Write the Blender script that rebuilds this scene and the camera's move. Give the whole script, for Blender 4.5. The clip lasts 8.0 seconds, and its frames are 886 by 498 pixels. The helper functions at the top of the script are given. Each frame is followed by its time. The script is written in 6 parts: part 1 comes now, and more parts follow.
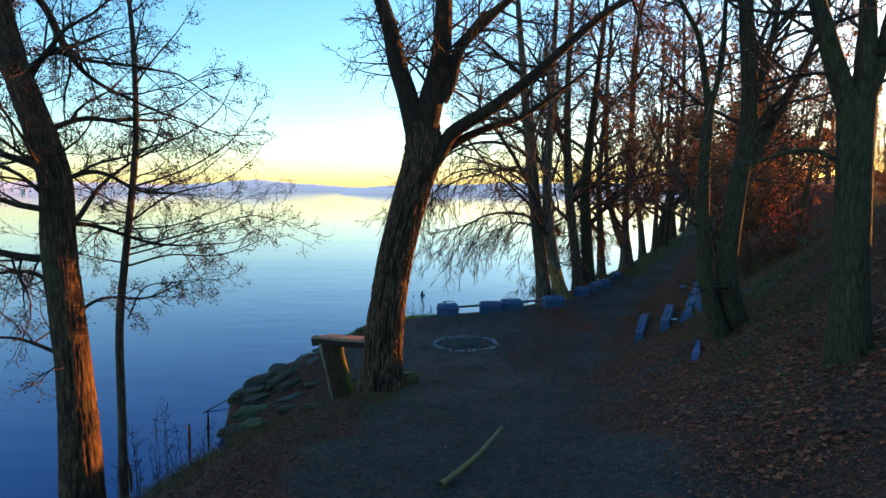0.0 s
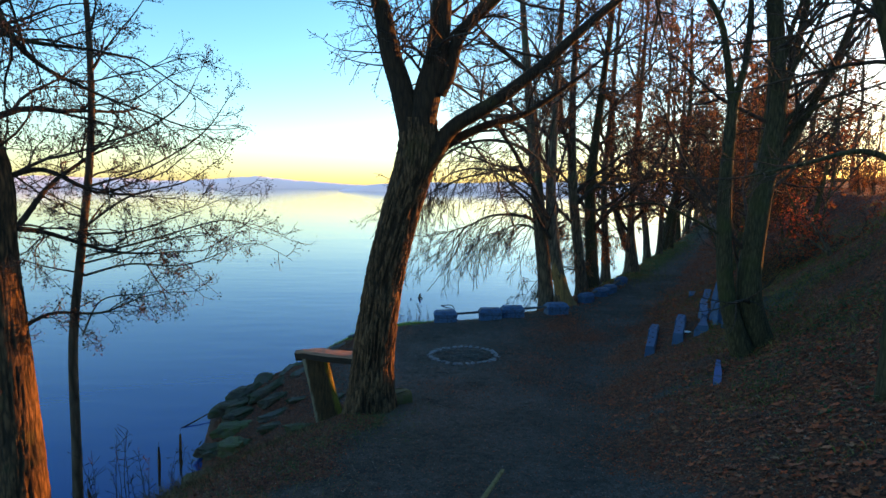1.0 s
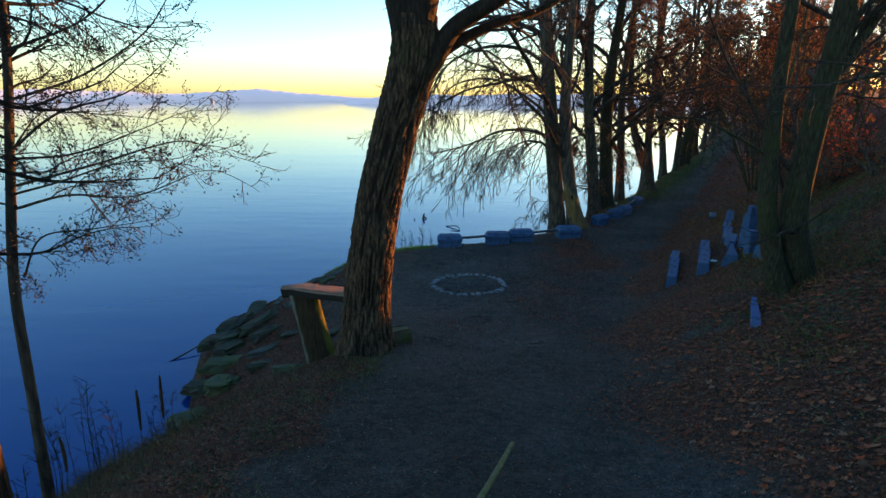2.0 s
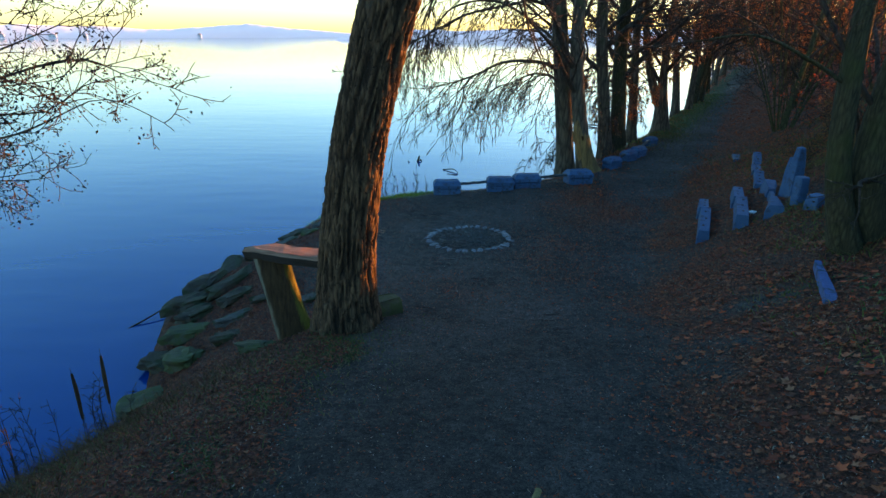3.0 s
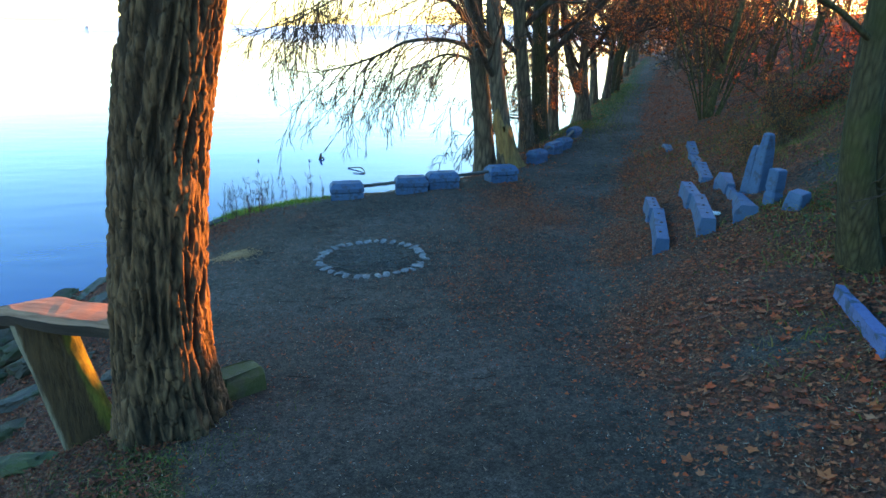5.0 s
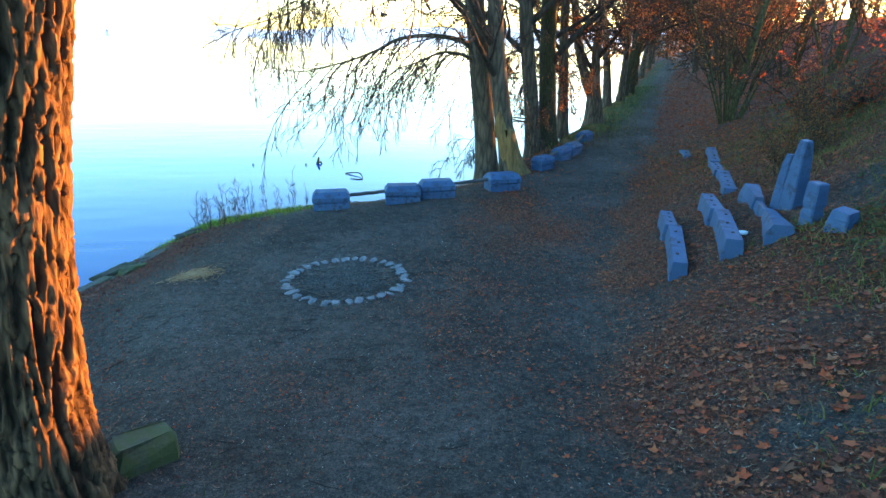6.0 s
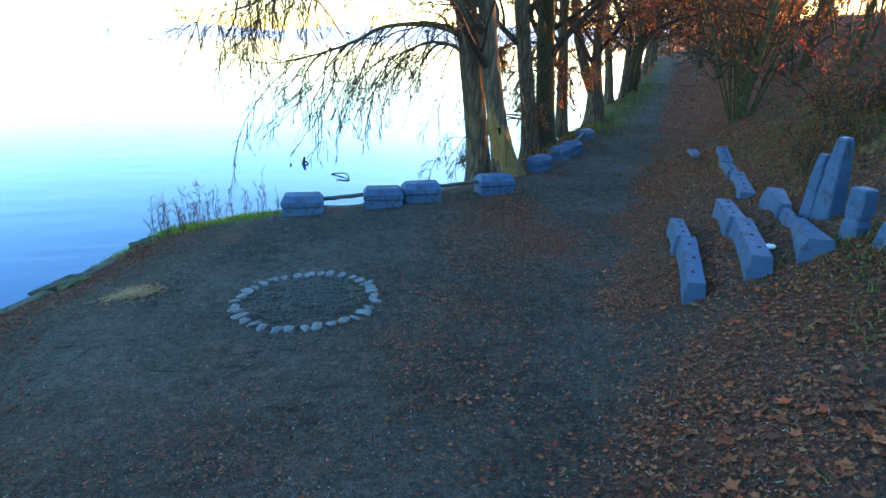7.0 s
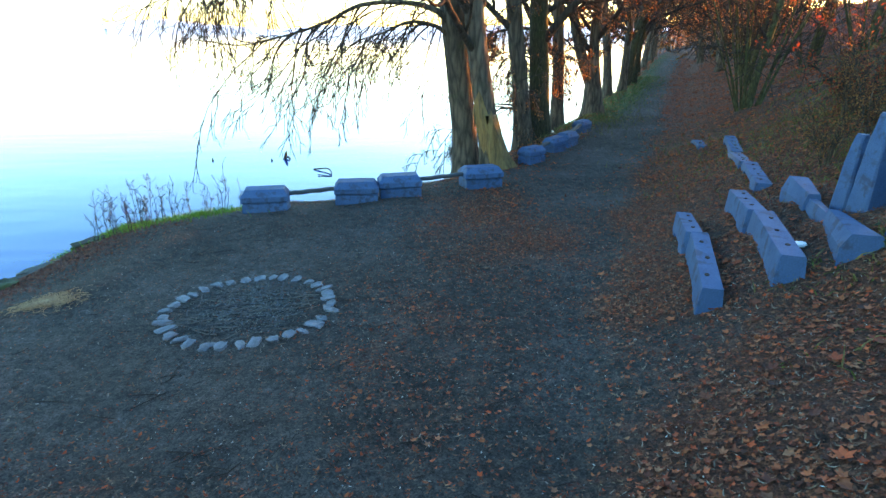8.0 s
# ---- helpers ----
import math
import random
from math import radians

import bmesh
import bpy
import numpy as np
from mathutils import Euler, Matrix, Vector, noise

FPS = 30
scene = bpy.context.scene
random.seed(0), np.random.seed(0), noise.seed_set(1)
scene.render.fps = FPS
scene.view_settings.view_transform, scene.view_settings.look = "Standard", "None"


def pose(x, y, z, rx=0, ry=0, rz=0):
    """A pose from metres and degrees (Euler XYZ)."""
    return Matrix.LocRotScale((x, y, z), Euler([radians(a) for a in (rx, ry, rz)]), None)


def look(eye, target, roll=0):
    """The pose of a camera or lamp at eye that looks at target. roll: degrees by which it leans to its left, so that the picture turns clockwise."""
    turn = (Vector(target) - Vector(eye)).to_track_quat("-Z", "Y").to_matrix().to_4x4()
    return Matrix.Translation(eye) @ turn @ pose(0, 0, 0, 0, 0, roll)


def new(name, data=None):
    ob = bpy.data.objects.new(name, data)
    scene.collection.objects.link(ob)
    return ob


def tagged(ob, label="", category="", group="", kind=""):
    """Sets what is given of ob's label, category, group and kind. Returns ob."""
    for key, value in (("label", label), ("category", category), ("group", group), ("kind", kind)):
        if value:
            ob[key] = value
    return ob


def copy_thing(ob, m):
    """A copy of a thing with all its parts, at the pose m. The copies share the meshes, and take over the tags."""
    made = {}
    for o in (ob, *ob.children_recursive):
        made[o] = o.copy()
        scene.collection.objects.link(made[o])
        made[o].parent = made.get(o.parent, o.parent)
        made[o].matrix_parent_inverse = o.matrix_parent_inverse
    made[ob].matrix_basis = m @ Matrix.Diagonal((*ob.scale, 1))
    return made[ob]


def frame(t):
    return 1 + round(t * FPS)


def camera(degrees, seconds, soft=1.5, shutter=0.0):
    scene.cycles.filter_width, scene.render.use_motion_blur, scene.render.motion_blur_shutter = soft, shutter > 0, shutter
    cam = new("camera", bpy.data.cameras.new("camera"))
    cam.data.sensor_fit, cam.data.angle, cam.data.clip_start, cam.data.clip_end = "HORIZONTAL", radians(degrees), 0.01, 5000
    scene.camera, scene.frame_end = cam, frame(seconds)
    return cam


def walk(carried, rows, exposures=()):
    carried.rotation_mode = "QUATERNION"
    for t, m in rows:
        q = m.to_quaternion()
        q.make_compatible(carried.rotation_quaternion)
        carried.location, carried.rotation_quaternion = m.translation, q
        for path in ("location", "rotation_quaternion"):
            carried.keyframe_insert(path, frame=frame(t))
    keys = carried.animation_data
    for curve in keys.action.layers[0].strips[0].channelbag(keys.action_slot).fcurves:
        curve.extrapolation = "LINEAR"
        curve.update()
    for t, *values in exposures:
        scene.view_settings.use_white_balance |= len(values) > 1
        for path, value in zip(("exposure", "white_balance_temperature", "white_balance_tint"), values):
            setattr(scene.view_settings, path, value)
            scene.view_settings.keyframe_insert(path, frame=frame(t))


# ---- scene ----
import collections

cam = camera(74.0, 8.0)
PATH = [
    (0, (0.499, -0.134, 3.123), (0.462, 1.855, 2.916), -0.3),
    (0.5, (0.518, 0.211, 3.149), (0.483, 2.2, 2.94), 0.1),
    (1, (0.532, 0.623, 3.17), (0.495, 2.612, 2.957), 0.2),
    (1.5, (0.556, 1.099, 3.165), (0.513, 3.082, 2.903), 0.2),
    (2, (0.565, 1.581, 3.166), (0.508, 3.518, 2.67), -0.0),
    (2.2, (0.57, 1.793, 3.181), (0.507, 3.7, 2.583), -0.2),
    (3.3, (0.506, 3.227, 2.866), (0.491, 5.103, 2.173), 0.3),
    (3.5, (0.497, 3.442, 2.827), (0.522, 5.316, 2.128), 0.4),
    (4, (0.541, 3.925, 2.736), (0.695, 5.792, 2.037), 0.2),
    (4.5, (0.63, 4.359, 2.649), (0.847, 6.219, 1.948), 0.3),
    (5, (0.769, 4.777, 2.581), (0.997, 6.638, 1.883), 0.4),
    (6.3, (1.285, 5.873, 2.424), (1.46, 7.742, 1.736), 0.4),
    (6.5, (1.341, 6.046, 2.397), (1.517, 7.914, 1.706), 0.4),
    (7, (1.494, 6.454, 2.298), (1.672, 8.322, 1.607), 0.4),
    (7.5, (1.649, 6.817, 2.159), (1.83, 8.685, 1.469), 0.3),
    (8, (1.812, 7.19, 2.02), (1.991, 9.057, 1.327), 0.2),
]
EXPOSURES = [(0.0, 2.2, 6900, 10), (1.5, 2.15, 6900, 10), (2.2, 2.1, 6900, 10), (3.3, 2.75, 6600, 6), (4.5, 3.4, 7200, 8), (6.3, 3.9, 6900, 5), (7.0, 3.85, 7000, 6), (8.0, 4.0, 7500, 9)]
walk(cam, [(t, look(eye, target, roll)) for t, eye, target, roll in PATH], EXPOSURES)

# ---- light ----
SUN_AZ, SUN_EL = 55.0, 8.0          # degrees clockwise from +y, degrees above the horizon
world = bpy.data.worlds.new("sky")
scene.world = world
world.use_nodes = True
wn = world.node_tree.nodes
sky = wn.new("ShaderNodeTexSky")
sky.sky_type, sky.sun_disc = "NISHITA", False
sky.sun_elevation, sky.sun_rotation = radians(SUN_EL), radians(SUN_AZ)
sky.air_density, sky.dust_density, sky.ozone_density = 1.0, 0.7, 2.8
wn["Background"].inputs["Strength"].default_value = 0.12
vivid = wn.new("ShaderNodeHueSaturation")
vivid.inputs["Saturation"].default_value = 1.2
world.node_tree.links.new(sky.outputs[0], vivid.inputs["Color"])
world.node_tree.links.new(vivid.outputs[0], wn["Background"].inputs["Color"])
sun = new("sun", bpy.data.lights.new("sun", "SUN"))
sun.data.energy, sun.data.angle, sun.data.color = 3.8, radians(0.6), (1.0, 0.37, 0.075)
sd = Vector((math.sin(radians(SUN_AZ)) * math.cos(radians(SUN_EL)), math.cos(radians(SUN_AZ)) * math.cos(radians(SUN_EL)), math.sin(radians(SUN_EL))))
sun.matrix_world = look(sd * 50, (0, 0, 0))


# ---- materials ----
class Mat:
    """A small wrapper round a node material."""

    def __init__(self, name, rough=0.8, spec=0.3):
        self.m = bpy.data.materials.new(name)
        self.m.use_nodes = True
        self.t = self.m.node_tree
        self.b = self.t.nodes["Principled BSDF"]
        self.b.inputs["Roughness"].default_value = rough
        self.b.inputs["Specular IOR Level"].default_value = spec

    def n(self, kind, **sets):
        node = self.t.nodes.new("ShaderNode" + kind)
        for key, value in sets.items():
            node.inputs[key.replace("_", " ")].default_value = value
        return node

    def link(self, a, b):
        self.t.links.new(a, b)

    def coords(self, scale=(1, 1, 1)):
        c = self.n("TexCoord")
        m = self.n("Mapping")
        m.inputs["Scale"].default_value = scale
        self.link(c.outputs["Object"], m.inputs["Vector"])
        return m.outputs[0]

    def noise(self, vec, scale, detail=6.0, rough=0.6):
        x = self.n("TexNoise", Scale=scale, Detail=detail, Roughness=rough)
        self.link(vec, x.inputs["Vector"])
        return x.outputs["Fac"]

    def ramp(self, fac, stops):
        r = self.n("ValToRGB")
        while len(r.color_ramp.elements) < len(stops):
            r.color_ramp.elements.new(0.5)
        for el, (p, c) in zip(r.color_ramp.elements, stops):
            el.position, el.color = p, (*c, 1) if len(c) == 3 else c
        self.link(fac, r.inputs[0])
        return r.outputs[0]

    def mix(self, fac, a, b, mode="MIX"):
        x = self.t.nodes.new("ShaderNodeMix")
        x.data_type, x.blend_type = "RGBA", mode
        for sock, v in ((x.inputs[0], fac), (x.inputs[6], a), (x.inputs[7], b)):
            if isinstance(v, (int, float)):
                sock.default_value = v
            elif isinstance(v, tuple):
                sock.default_value = (*v, 1)
            else:
                self.link(v, sock)
        return x.outputs[2]

    def math(self, op, a, b=0.0):
        x = self.n("Math")
        x.operation = op
        for sock, v in ((x.inputs[0], a), (x.inputs[1], b)):
            if isinstance(v, (int, float)):
                sock.default_value = v
            else:
                self.link(v, sock)
        return x.outputs[0]

    def color(self, c):
        self.link(c, self.b.inputs["Base Color"])

    def bump(self, h, strength=0.5, dist=0.02):
        x = self.n("Bump", Strength=strength, Distance=dist)
        self.link(h, x.inputs["Height"])
        self.link(x.outputs[0], self.b.inputs["Normal"])

    def attr(self, name):
        a = self.n("Attribute")
        a.attribute_name = name
        return a.outputs["Fac"]


def stoney(name, dark, light, moss=None, amount=0.5, scale=3.0, rough=0.85, relief=0.6, spec=0.3):
    k = Mat(name, rough, spec)
    v = k.coords()
    info = k.n("ObjectInfo")
    grain = k.noise(v, 55 * scale / 3, 8, 0.7)
    big = k.noise(v, scale, 5, 0.6)
    c = k.ramp(big, [(0.3, dark), (0.7, light)])
    c = k.mix(0.35, c, k.ramp(grain, [(0.35, (0.25, 0.25, 0.25)), (0.65, (0.8, 0.8, 0.8))]), "OVERLAY")
    tint = k.ramp(info.outputs["Random"], [(0.0, (0.42, 0.42, 0.42)), (1.0, (0.62, 0.6, 0.58))])
    c = k.mix(0.6, c, tint, "OVERLAY")
    if moss:
        m = k.ramp(k.noise(v, scale * 1.7, 7, 0.65), [(0.52 - amount * 0.25, (0, 0, 0)), (0.62 - amount * 0.2, (1, 1, 1))])
        c = k.mix(m, c, moss)
    k.color(c)
    k.bump(k.math("ADD", grain, k.math("MULTIPLY", big, 2.0 if relief > 0.5 else 0.5)), relief, 0.012)
    return k.m


def barky(name, dark, light, moss, moss_amount, stretch=5.0, scale=14.0, depth=0.02, plates=False):
    k = Mat(name, 0.9, 0.2)
    v = k.coords((1, 1, 1 / stretch))
    w = k.noise(v, scale, 7, 0.65)
    vor = k.n("TexVoronoi", Scale=scale * 0.9)
    vor.feature = "DISTANCE_TO_EDGE"
    k.link(v, vor.inputs["Vector"])
    h = k.math("ADD", w, k.math("MULTIPLY", vor.outputs["Distance"], 0.9))
    c = k.ramp(h, [(0.35, dark), (0.85, light)])
    # mixes towards the dark tone where the stored bark relief is low
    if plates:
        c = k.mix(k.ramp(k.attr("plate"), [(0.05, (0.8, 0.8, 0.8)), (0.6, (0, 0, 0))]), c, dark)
    patch = k.noise(k.coords(), 1.6, 6, 0.6)
    m = k.ramp(patch, [(0.66 - moss_amount * 0.3, (0, 0, 0)), (0.82 - moss_amount * 0.3, (1, 1, 1))])
    c = k.mix(k.math("MULTIPLY", m, 0.75), c, moss)
    k.color(c)
    k.bump(h, 0.9, depth)
    return k.m


def leafy(name, colours, rough=0.75, through_light=0.0):
    k = Mat(name, rough, 0.3)
    g = k.n("NewGeometry")
    stops = [(i / max(1, len(colours) - 1), c) for i, c in enumerate(colours)]
    c = k.ramp(g.outputs["Random Per Island"], stops)
    vein = k.noise(k.coords(), 60, 4)
    c = k.mix(0.4, c, k.ramp(vein, [(0.3, (0.25, 0.25, 0.25)), (0.7, (0.75, 0.75, 0.75))]), "OVERLAY")
    k.color(c)
    if through_light:
        glow, both = k.n("BsdfTranslucent"), k.n("MixShader", Fac=through_light)
        k.link(c, glow.inputs["Color"])
        k.link(k.b.outputs[0], both.inputs[1])
        k.link(glow.outputs[0], both.inputs[2])
        k.link(both.outputs[0], k.t.nodes["Material Output"].inputs["Surface"])
    return k.m


def woody(name, dark, light, moss=None, along=(2, 30, 30)):
    k = Mat(name, 0.75, 0.3)
    g = k.noise(k.coords(along), 1.0, 8, 0.7)
    c = k.ramp(g, [(0.3, dark), (0.7, light)])
    if moss:
        m = k.ramp(k.noise(k.coords(), 3.2, 6, 0.6), [(0.45, (0, 0, 0)), (0.62, (1, 1, 1))])
        c = k.mix(m, c, moss)
    k.color(c)
    k.bump(g, 0.6, 0.012)
    return k.m


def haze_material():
    """Far woods: distance haze put into a pale base colour and a faint glow."""
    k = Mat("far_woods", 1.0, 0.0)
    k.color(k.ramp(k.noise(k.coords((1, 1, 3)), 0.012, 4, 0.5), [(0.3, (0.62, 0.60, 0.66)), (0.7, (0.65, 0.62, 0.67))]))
    # weak emission stands in for the bright air before the woods
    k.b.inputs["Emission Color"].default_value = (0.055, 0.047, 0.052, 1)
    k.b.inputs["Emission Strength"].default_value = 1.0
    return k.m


def log_material():
    """Dark split heartwood, a mossy upper edge and a bare, greyed lower edge."""
    k = Mat("split_log", 0.85, 0.2)
    g = k.noise(k.coords((34, 34, 2.2)), 1.0, 8, 0.7)
    blot = k.noise(k.coords((9, 9, 2.5)), 1.0, 6, 0.65)
    c = k.ramp(g, [(0.3, (0.016, 0.008, 0.004)), (0.7, (0.085, 0.045, 0.018))])
    side = k.math("ADD", k.attr("edge"), k.math("MULTIPLY", k.math("SUBTRACT", blot, 0.5), 1.3))
    moss = k.ramp(g, [(0.3, (0.06, 0.05, 0.008)), (0.7, (0.17, 0.145, 0.02))])
    c = k.mix(k.ramp(side, [(0.16, (0, 0, 0)), (0.5, (0.9, 0.9, 0.9))]), c, moss)
    pale = k.ramp(g, [(0.3, (0.09, 0.07, 0.045)), (0.7, (0.24, 0.20, 0.14))])
    c = k.mix(k.ramp(k.math("MULTIPLY", side, -1.0), [(0.5, (0, 0, 0)), (0.85, (0.9, 0.9, 0.9))]), c, pale)
    k.color(c)
    k.bump(g, 0.9, 0.02)
    return k.m


def ground_material():
    k = Mat("earth", 0.95, 0.2)
    v = k.coords()
    fine, mid, big = k.noise(v, 90, 8, 0.75), k.noise(v, 9, 7, 0.65), k.noise(v, 0.65, 6, 0.65)
    c = k.ramp(mid, [(0.3, (0.033, 0.027, 0.022)), (0.7, (0.082, 0.069, 0.058))])
    c = k.mix(k.ramp(big, [(0.42, (0, 0, 0)), (0.62, (0.75, 0.75, 0.75))]), c, k.ramp(mid, [(0.3, (0.062, 0.055, 0.049)), (0.7, (0.128, 0.115, 0.104))]))
    # crumbs of leaf and chaff trodden into the soil
    vor = k.n("TexVoronoi", Scale=34.0)
    vor.feature = "F1"
    k.link(v, vor.inputs["Vector"])
    crumb = k.ramp(vor.outputs["Color"], [(0.0, (0.03, 0.014, 0.009)), (0.5, (0.17, 0.048, 0.02)), (1.0, (0.27, 0.09, 0.035))])
    lit = k.math("ADD", k.attr("litter"), k.math("MULTIPLY", k.math("SUBTRACT", mid, 0.5), 1.1))
    c = k.mix(k.ramp(lit, [(0.4, (0, 0, 0)), (0.9, (0.65, 0.65, 0.65))]), c, crumb)
    gr = k.math("ADD", k.attr("grass"), k.math("MULTIPLY", k.math("SUBTRACT", mid, 0.5), 0.9))
    green = k.ramp(fine, [(0.3, (0.012, 0.02, 0.006)), (0.7, (0.07, 0.10, 0.025))])
    c = k.mix(k.ramp(gr, [(0.4, (0, 0, 0)), (0.75, (0.85, 0.85, 0.85))]), c, green)
    grit = k.n("TexVoronoi", Scale=115.0)
    k.link(v, grit.inputs["Vector"])
    c = k.mix(0.55, c, k.ramp(grit.outputs["Color"], [(0.15, (0.16, 0.15, 0.15)), (0.5, (0.48, 0.47, 0.47)), (0.85, (0.86, 0.85, 0.83))]), "OVERLAY")
    clod = k.noise(v, 28, 8, 0.8)
    c = k.mix(0.7, c, k.ramp(clod, [(0.36, (0.12, 0.12, 0.12)), (0.5, (0.5, 0.5, 0.5)), (0.66, (0.85, 0.84, 0.82))]), "OVERLAY")
    pale = k.ramp(k.noise(v, 140, 3, 0.5), [(0.68, (0, 0, 0)), (0.75, (1, 1, 1))])
    c = k.mix(k.math("MULTIPLY", pale, 0.3), c, (0.16, 0.15, 0.145))
    k.color(c)
    k.bump(k.math("ADD", k.math("MULTIPLY", mid, 1.6), k.math("ADD", k.math("MULTIPLY", clod, 1.4), fine)), 1.0, 0.03)
    return k.m


def water_material():
    k = Mat("lake_water", 0.06, 0.5)
    k.b.inputs["Base Color"].default_value = (0.0, 0.035, 0.17, 1)
    k.b.inputs["IOR"].default_value = 1.33
    a = k.noise(k.coords((0.5, 1.4, 1)), 1.3, 3, 0.5)
    b = k.noise(k.coords((0.06, 0.2, 1)), 1.0, 3, 0.5)
    k.bump(k.math("ADD", a, k.math("MULTIPLY", b, 3.0)), 0.12, 0.05)
    return k.m


M_GROUND, M_WATER = ground_material(), water_material()
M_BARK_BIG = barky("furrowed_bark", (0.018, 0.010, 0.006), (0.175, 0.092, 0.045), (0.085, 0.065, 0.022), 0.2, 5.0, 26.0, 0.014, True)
M_BARK = barky("grey_bark", (0.022, 0.016, 0.011), (0.15, 0.10, 0.065), (0.06, 0.07, 0.025), 0.35)
M_BARK_MOSS = barky("mossy_bark", (0.016, 0.012, 0.006), (0.072, 0.056, 0.027), (0.045, 0.047, 0.012), 0.5, 5.0, 34.0, 0.012)
M_BARK_GREEN = barky("green_shoot_bark", (0.028, 0.022, 0.009), (0.11, 0.09, 0.036), (0.075, 0.078, 0.022), 0.55, 3.0, 20.0, 0.01)
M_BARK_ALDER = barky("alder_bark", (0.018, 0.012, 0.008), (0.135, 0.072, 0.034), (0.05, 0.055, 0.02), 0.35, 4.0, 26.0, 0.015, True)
M_TWIG = barky("twig_bark", (0.02, 0.014, 0.010), (0.075, 0.05, 0.035), (0.04, 0.04, 0.02), 0.2)
M_CONE = leafy("dry_cones", [(0.02, 0.014, 0.01), (0.05, 0.03, 0.02)])
M_RUSSET = leafy("russet_leaves", [(0.10, 0.03, 0.012), (0.24, 0.075, 0.02), (0.38, 0.17, 0.05), (0.18, 0.07, 0.025)], 0.75, 0.4)
M_RED = leafy("red_leaves", [(0.18, 0.035, 0.012), (0.40, 0.07, 0.02), (0.28, 0.05, 0.015)], 0.75, 0.2)
M_LITTER = leafy("fallen_leaves", [(0.035, 0.010, 0.005), (0.25, 0.046, 0.015), (0.06, 0.016, 0.008), (0.38, 0.09, 0.028), (0.045, 0.012, 0.006), (0.30, 0.11, 0.05), (0.42, 0.06, 0.012), (0.08, 0.022, 0.011), (0.30, 0.075, 0.022)])
M_SLIVER = leafy("willow_leaves", [(0.13, 0.07, 0.04), (0.06, 0.022, 0.012), (0.22, 0.12, 0.06), (0.17, 0.05, 0.02), (0.27, 0.20, 0.14), (0.05, 0.018, 0.01), (0.10, 0.03, 0.014)])
M_WET = leafy("wet_leaves", [(0.03, 0.008, 0.005), (0.17, 0.036, 0.014), (0.07, 0.018, 0.009), (0.23, 0.06, 0.022), (0.04, 0.012, 0.008)], 0.7)
M_GRASS = leafy("grass_blades", [(0.035, 0.055, 0.010), (0.08, 0.12, 0.02), (0.22, 0.17, 0.08), (0.11, 0.12, 0.03)], 0.75, 0.35)
M_BANKGRASS = leafy("bank_grass", [(0.06, 0.075, 0.014), (0.12, 0.13, 0.025), (0.24, 0.17, 0.06), (0.16, 0.12, 0.035), (0.09, 0.05, 0.02)], 0.75, 0.35)
M_IVY = leafy("ground_leaves", [(0.025, 0.045, 0.012), (0.05, 0.08, 0.018), (0.08, 0.09, 0.025), (0.03, 0.035, 0.012)], 0.6, 0.2)
M_TUFT = leafy("tuft_grass", [(0.04, 0.075, 0.012), (0.08, 0.15, 0.02), (0.13, 0.13, 0.04), (0.05, 0.06, 0.015)], 0.75, 0.3)
M_LUSH = leafy("lush_grass", [(0.06, 0.13, 0.012), (0.13, 0.26, 0.02), (0.2, 0.28, 0.04)], 0.75, 0.35)
M_WEED = leafy("dead_stalks", [(0.012, 0.007, 0.005), (0.026, 0.013, 0.008), (0.045, 0.024, 0.012)])
M_DRY = leafy("dry_grass", [(0.03, 0.016, 0.008), (0.09, 0.05, 0.022), (0.05, 0.05, 0.014), (0.13, 0.07, 0.03), (0.04, 0.02, 0.01)], 0.75, 0.25)
M_STRAW = leafy("straw", [(0.30, 0.165, 0.075), (0.44, 0.26, 0.13), (0.18, 0.09, 0.04)])
M_CONCRETE = stoney("weathered_concrete", (0.026, 0.064, 0.136), (0.046, 0.098, 0.184), (0.03, 0.045, 0.08), 0.0, 5.0, 0.72, 0.12, 0.35)
M_GRANITE = stoney("granite", (0.09, 0.09, 0.098), (0.21, 0.21, 0.22), None, 0.5, 6.0)
M_SLAB = stoney("pale_slab", (0.05, 0.042, 0.034), (0.115, 0.10, 0.085), (0.035, 0.036, 0.012), 0.2, 4.0)
M_PEBBLE = stoney("pebble", (0.12, 0.12, 0.12), (0.26, 0.26, 0.26))
M_ROCK = stoney("shore_rock", (0.022, 0.015, 0.009), (0.075, 0.055, 0.034), (0.026, 0.028, 0.008), 0.25, 3.5)
M_ROCK_MOSS = stoney("mossy_rock", (0.036, 0.034, 0.018), (0.11, 0.10, 0.055), (0.058, 0.062, 0.018), 0.42, 4.0)
M_PLANK = woody("split_plank", (0.14, 0.055, 0.026), (0.36, 0.18, 0.10))
M_PLANK_SIDE = woody("plank_bark", (0.010, 0.007, 0.005), (0.048, 0.032, 0.022))
M_LOG = log_material()
M_STICK = woody("peeled_stick", (0.08, 0.06, 0.02), (0.24, 0.19, 0.07), None, (30, 30, 2))
M_RAIL = woody("old_rail", (0.03, 0.03, 0.03), (0.085, 0.082, 0.085))
M_STUMP = woody("bare_wood", (0.04, 0.018, 0.006), (0.30, 0.16, 0.05), None, (22, 22, 2))
M_BOARD = stoney("edging_concrete", (0.06, 0.09, 0.21), (0.085, 0.125, 0.27), (0.04, 0.06, 0.09), 0.03, 6.0, 0.85, 0.15)
M_ASH = leafy("charred_sticks", [(0.02, 0.02, 0.02), (0.09, 0.08, 0.075), (0.16, 0.12, 0.09)])
